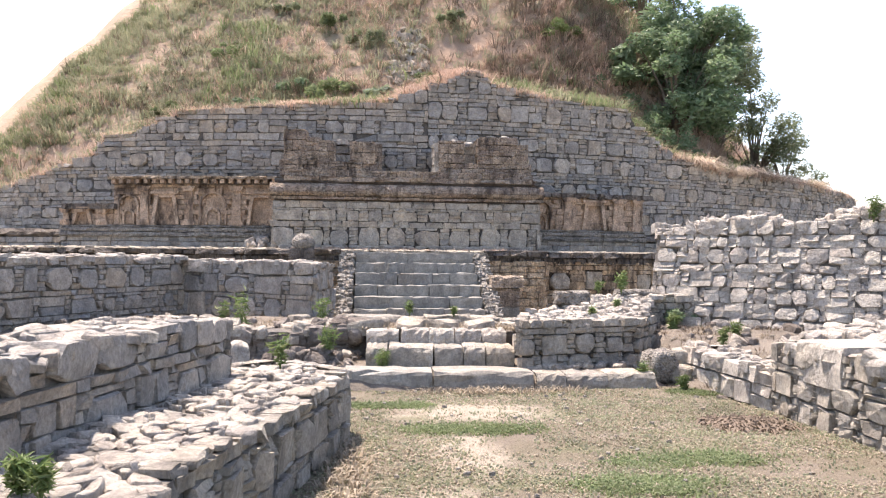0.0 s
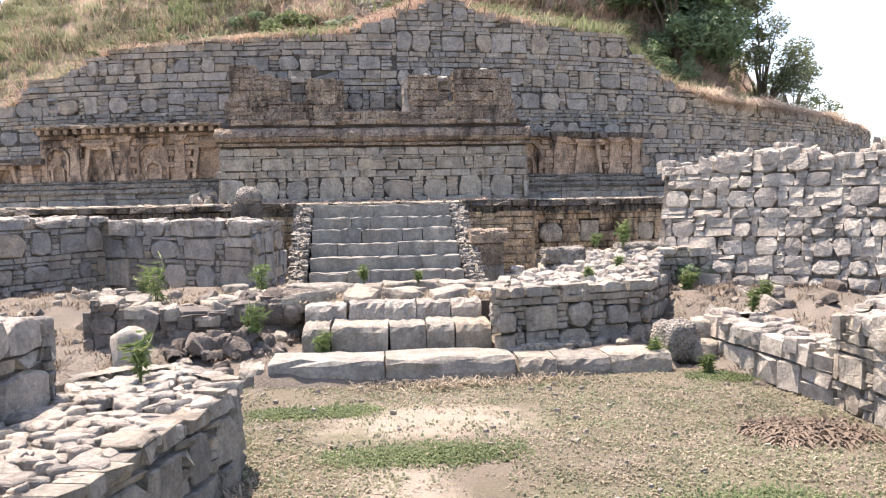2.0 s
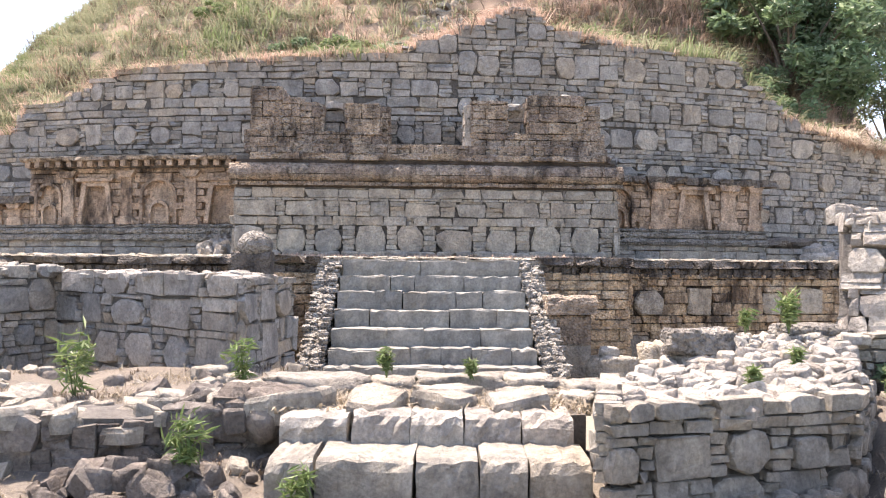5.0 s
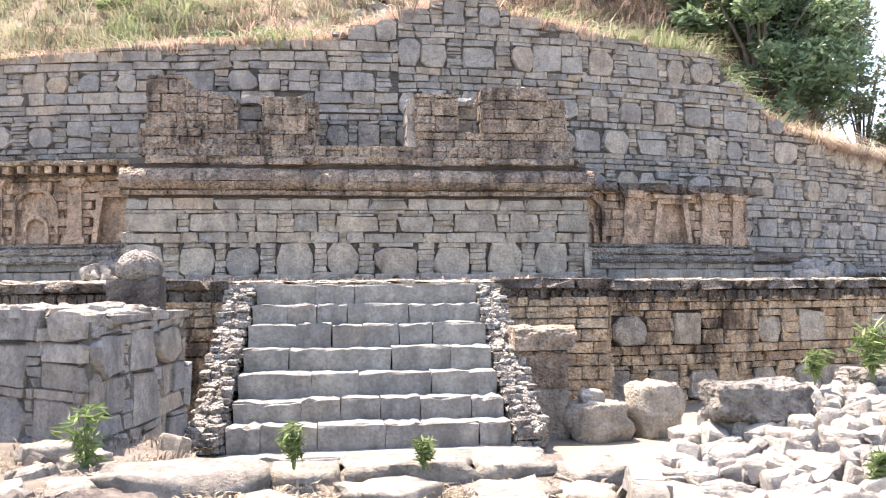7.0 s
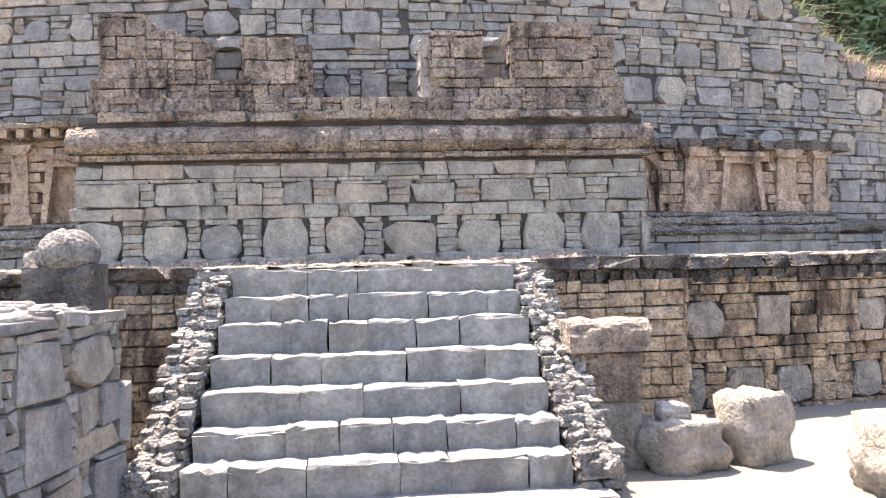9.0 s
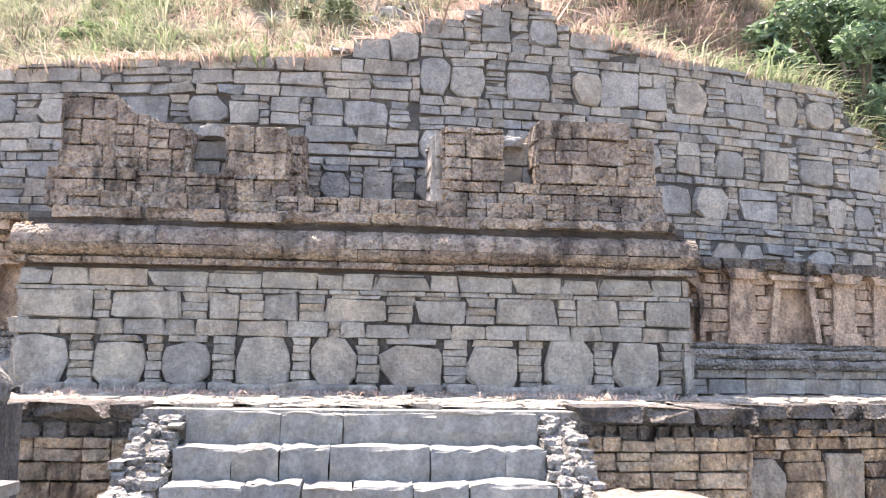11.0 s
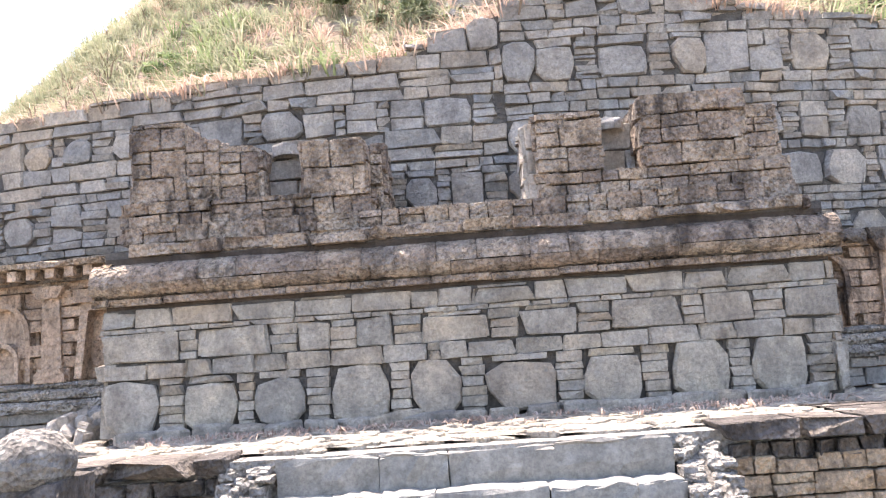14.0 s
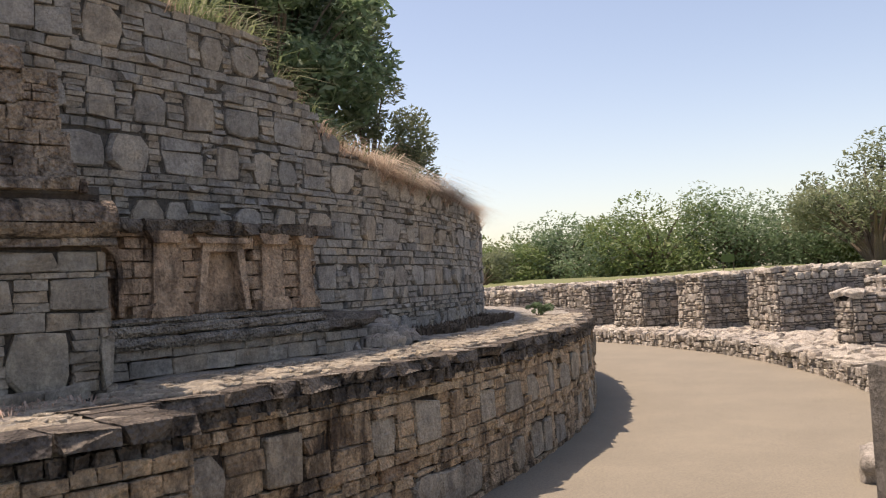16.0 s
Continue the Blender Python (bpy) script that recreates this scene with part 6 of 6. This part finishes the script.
def weed(x, y, z, h, n, label, seed, material=LEAF_BRIGHT, broad=0.02):
    """An upright weed: stems with narrow leaves set round them."""
    r = np.random.default_rng(seed)
    root = new("weed")
    root.matrix_basis = pose(x, y, z)
    tagged(root, label, "weed", "weeds among the stones")
    paths, cl = [], []
    for k in range(n):
        a, q = r.uniform(0, 6.28), r.uniform(0.05, 0.32) * h
        hh = h * r.uniform(0.6, 1.0)
        paths.append([(0, 0, -0.03, 0.006), (q * 0.4 * math.cos(a), q * 0.4 * math.sin(a), hh * 0.5, 0.004), (q * math.cos(a), q * math.sin(a), hh, 0.002)])
        for t in (0.35, 0.6, 0.85, 1.0):
            cl.append((q * t * math.cos(a), q * t * math.sin(a), hh * t, 0.015 + 0.12 * h, 0.015 + 0.12 * h, 0.03 + 0.05 * h))
    for path in paths:
        part("stalk", limb_bm([path]), LEAF_BRIGHT, root)
    leaf_crown("leaves", cl, 20 * n, 0.035 + 0.06 * h, material, root, seed=seed, flat=0.2, slim=0.17)
    return root


for i, (x, y, z, h, n) in enumerate(((-2.05, 10.35, 0.3, 0.3, 9), (-1.45, 10.15, 0.1, 0.25, 7), (-2.15, 12.6, 0.42, 0.42, 6), (-3.2, 11.9, 0.42, 0.55, 5), (-2.4, 7.35, 0.55, 0.24, 6), (-3.12, 3.72, 0.55, 0.13, 9), (-3.02, 3.66, 0.55, 0.11, 8), (-1.02, 11.66, 0.66, 0.16, 6), (-0.45, 11.58, 0.66, 0.09, 6), (1.95, 12.0, 0.95, 0.26, 9), (1.6, 11.95, 0.95, 0.14, 5), (1.42, 9.6, 0.02, 0.24, 9), (1.75, 9.3, 0.02, 0.14, 9), (2.1, 9.2, 0.02, 0.13, 8), (2.6, 10.2, 0.38, 0.24, 7), (3.1, 10.9, 0.4, 0.2, 7), (2.55, 11.6, 0.4, 0.28, 9), (1.15, 10.75, 0.68, 0.12, 5), (1.6, 11.1, 0.78, 0.11, 5), (-3.6, 13.2, 0.4, 0.34, 6), (4.9, 10.8, 1.95, 0.3, 7))):
    weed(x, y, z, h, n, "green leafy weed growing between the stones" if h > 0.2 else "small green weed in a crevice", 200 + i)
bush("bush", 2.75, 12.1, 0.35, 0.7, 0.5, 900, 0.05, LEAF, "dark green low bush against the ruined wall", 260, clumps=8, bare=0.1)
bush("bush", *polar(38.5, 20.0), 1.47, 0.5, 0.36, 800, 0.035, LEAF, "small green bush on the terrace's rim", 261, clumps=8, bare=0.1)


def scatter(n, x0, x1, y0, y1, keep, hf, s0=0.6, s1=1.2):
    out = []
    for _ in range(n):
        x, y = rng.uniform(x0, x1), rng.uniform(y0, y1)
        if rng.random() < keep(x, y):
            out.append((x, y, hf(x, y) - 0.005, rng.uniform(s0, s1)))
    return out


def patch_of(cx, cy, rx, ry):
    return lambda x, y: max(0.0, 1.1 - ((x - cx) / rx) ** 2 - ((y - cy) / ry) ** 2 + 0.5 * noise.noise(Vector((x * 3, y * 3, 1))))


court_keep = lambda x, y: 1.0 if noise.noise(Vector((x * 0.9, y * 0.9, 3))) > -0.15 and not (-1.5 < x < 0.1 and 7.7 < y < 8.7) else 0.25
tufts("turf_straw", scatter(4500, -2.4, 3.2, 2.2, 9.6, court_keep, ground_height), 9, 0.024, 1.6, 0.008, STRAW_GREY, "short dead straw lying in the court's turf")
tufts("turf_olive", scatter(9000, -2.4, 3.2, 2.2, 9.6, court_keep, ground_height), 9, 0.024, 1.3, 0.008, OLIVE, "short olive turf of the court")
for cx, cy, rx, ry in ((0.55, 6.25, 0.75, 0.22), (0.0, 5.6, 0.55, 0.25), (0.45, 4.9, 0.35, 0.2), (-1.5, 8.6, 0.5, 0.16), (-0.9, 7.4, 0.7, 0.2), (-1.7, 5.0, 0.3, 0.3), (1.9, 9.2, 0.35, 0.2)):
    tufts("green_turf", scatter(1300, cx - rx * 1.4, cx + rx * 1.4, cy - ry * 1.4, cy + ry * 1.4, patch_of(cx, cy, rx, ry), ground_height), 14, 0.03, 1.2, 0.006, GREEN, "patch of short green turf in the court")
tufts("dry_grass", scatter(1600, 1.7, 5.5, 8.6, 12.5, lambda x, y: 0.4 + 0.8 * noise.noise(Vector((x, y, 5))), right_dirt) + scatter(1300, -6, -1.6, 9.2, 13.4, lambda x, y: 0.2 + 0.8 * noise.noise(Vector((x, y, 6))), left_dirt), 12, 0.055, 1.7, 0.005, BROWN, "dead grass and straw on the dirt banks")
tufts("dry_grass", scatter(1500, -6, -1.6, 9.2, 13.4, lambda x, y: 0.3 + 0.9 * noise.noise(Vector((x * 1.5, y * 1.5, 16))), left_dirt) + scatter(1200, 1.7, 5.5, 8.6, 12.5, lambda x, y: 0.3 + 0.9 * noise.noise(Vector((x * 1.5, y * 1.5, 17))), right_dirt), 13, 0.045, 1.8, 0.005, STRAW_GREY, "short dead straw on the dirt banks")
tufts("dry_grass", scatter(150, 1.25, 1.85, 7.2, 7.65, lambda x, y: 1, ground_height), 14, 0.05, 2.0, 0.012, BROWN, "low heap of dead brown grass in the court", 0.8)
tufts("dry_grass", scatter(80, -1.2, 0.6, 9.3, 9.48, lambda x, y: 0.9, ground_height) + scatter(160, -2.0, -1.8, 4, 7, lambda x, y: 0.7, ground_height), 9, 0.08, 1.6, 0.008, STRAW_GREY, "dead grass along the kerb's foot")
tufts("dry_grass", [(*polar(a, r), 1.5, rng.uniform(0.5, 1)) for a, r in zip(rng.uniform(24, 38, 260), rng.uniform(18.9, 19.5, 260))], 10, 0.16, 1.3, 0.018, BROWN, "reddish dead grass along the drum's foot")
tufts("dry_grass", [(rng.uniform(-1.9, 0.3), rng.uniform(10.9, 12.0), 0.52, rng.uniform(0.6, 1.2)) for _ in range(420)], 9, 0.06, 1.8, 0.008, STRAW_GREY, "dead grass between the threshold stones")
tufts("dry_grass", [(rng.uniform(-3.0, 1.9), 17.95 - abs(rng.normal(0, 0.2)), 1.52, rng.uniform(0.5, 1.2)) for _ in range(170)], 10, 0.05, 1.9, 0.006, STRAW, "dead straw along the foot of the projection", 0.7)
pebbles = [(np.array(Matrix.Translation((x, y, hf + 0.004)) @ Matrix.Diagonal((s, s * 0.8, s * 0.5, 1))), "pad", int(rng.integers(14))) for x, y, hf, s in [(rng.uniform(-2, 2.4), rng.uniform(3, 9.4), 0.01, rng.uniform(0.008, 0.025)) for _ in range(160)]]
pv, pf = [], []
for m, kd, k in pebbles:
    pf += [tuple(i + sum(map(len, pv)) for i in q) for q in UNITS[kd][k][1]]
    pv.append(UNITS[kd][k][0] @ m[:3, :3].T + m[:3, 3])
tagged(part("pebbles", mesh_np("pebbles", np.concatenate(pv), pf, FIELD), FIELD, None), "scattered pebbles on turf", "pebbles", kind="stuff")

# ---- far trees and hill ----
r_far = np.random.default_rng(5)
for i, (x, y, w, h) in enumerate(((52, 62, 9, 5.4), (58, 58, 10, 7.0), (60, 51, 11, 8.2), (64, 46, 11, 9.4), (55, 67, 9, 4.4), (68, 42, 11, 8.6), (70, 37, 10, 7.4), (62, 55, 10, 7.4), (76, 42, 11, 9), (54, 72, 8, 3.4), (72, 33, 10, 6.6), (62, 76, 10, 4.6), (75, 90, 12, 5), (58, 64, 9, 5.5))):
    bush("bush", x, y, far_rise(x, y) - 0.4, w, h - 1.0, 9000, 0.2, LEAF if i % 2 else LEAF_BRIGHT, "broad dense green bush beyond the ruins", 300 + i, clumps=34, bare=0.05, group="far bushes", fill=1.35)
bush("tree", 60, 34, far_rise(60, 34) - 0.2, 10, 10.0, 8000, 0.2, LEAF_OLIVE, "tall thin-crowned olive-grey tree beyond the ruins", 330, "tree", 40, 0.25)
bush("tree", 66, 28, far_rise(66, 28) - 0.2, 10, 9.5, 7000, 0.2, LEAF_OLIVE, "tall thin-crowned olive-grey tree beyond the ruins", 331, "tree", 36, 0.25)
bush("tree", 45, 56, far_rise(45, 56) - 0.2, 5, 3.8, 2600, 0.18, LEAF_OLIVE, "greyish thin shrub beyond the terrace", 332, "tree", 16, 0.15)


def hill():
    v, f = grid_patch(-150, 420, 330, 520, 12, lambda x, y: -2 + 26 * math.exp(-((x - 250) / 120) ** 2) * min(1, max(0, (y - 330) / 120)) + 8 * noise.noise(Vector((x * 0.02, y * 0.02, 0))) * min(1, (y - 330) / 60))
    return mesh_np("hill", v, f, FAR, True)


tagged(part("ground_hill", hill(), FAR, None), "low hazy wooded hill in the distance", "hill", kind="structure")
sign = new("sign_board")
sign.matrix_basis = pose(44.0, 36.0, far_rise(44, 36), 0, 0, 130)
tagged(sign, "small yellow-green notice board on two posts", "sign")
bm = bmesh.new()
bmesh.ops.create_cube(bm, size=1)
bmesh.ops.scale(bm, vec=(0.7, 0.04, 0.42), verts=bm.verts)
bmesh.ops.translate(bm, vec=(0, 0, 0.75), verts=bm.verts)
part("board", bm, LEAF_BRIGHT, sign)
for sx in (-0.28, 0.28):
    part("post", limb_bm([[(sx, 0, -0.3, 0.025), (sx, 0, 0.6, 0.025)]]), BARK, sign)
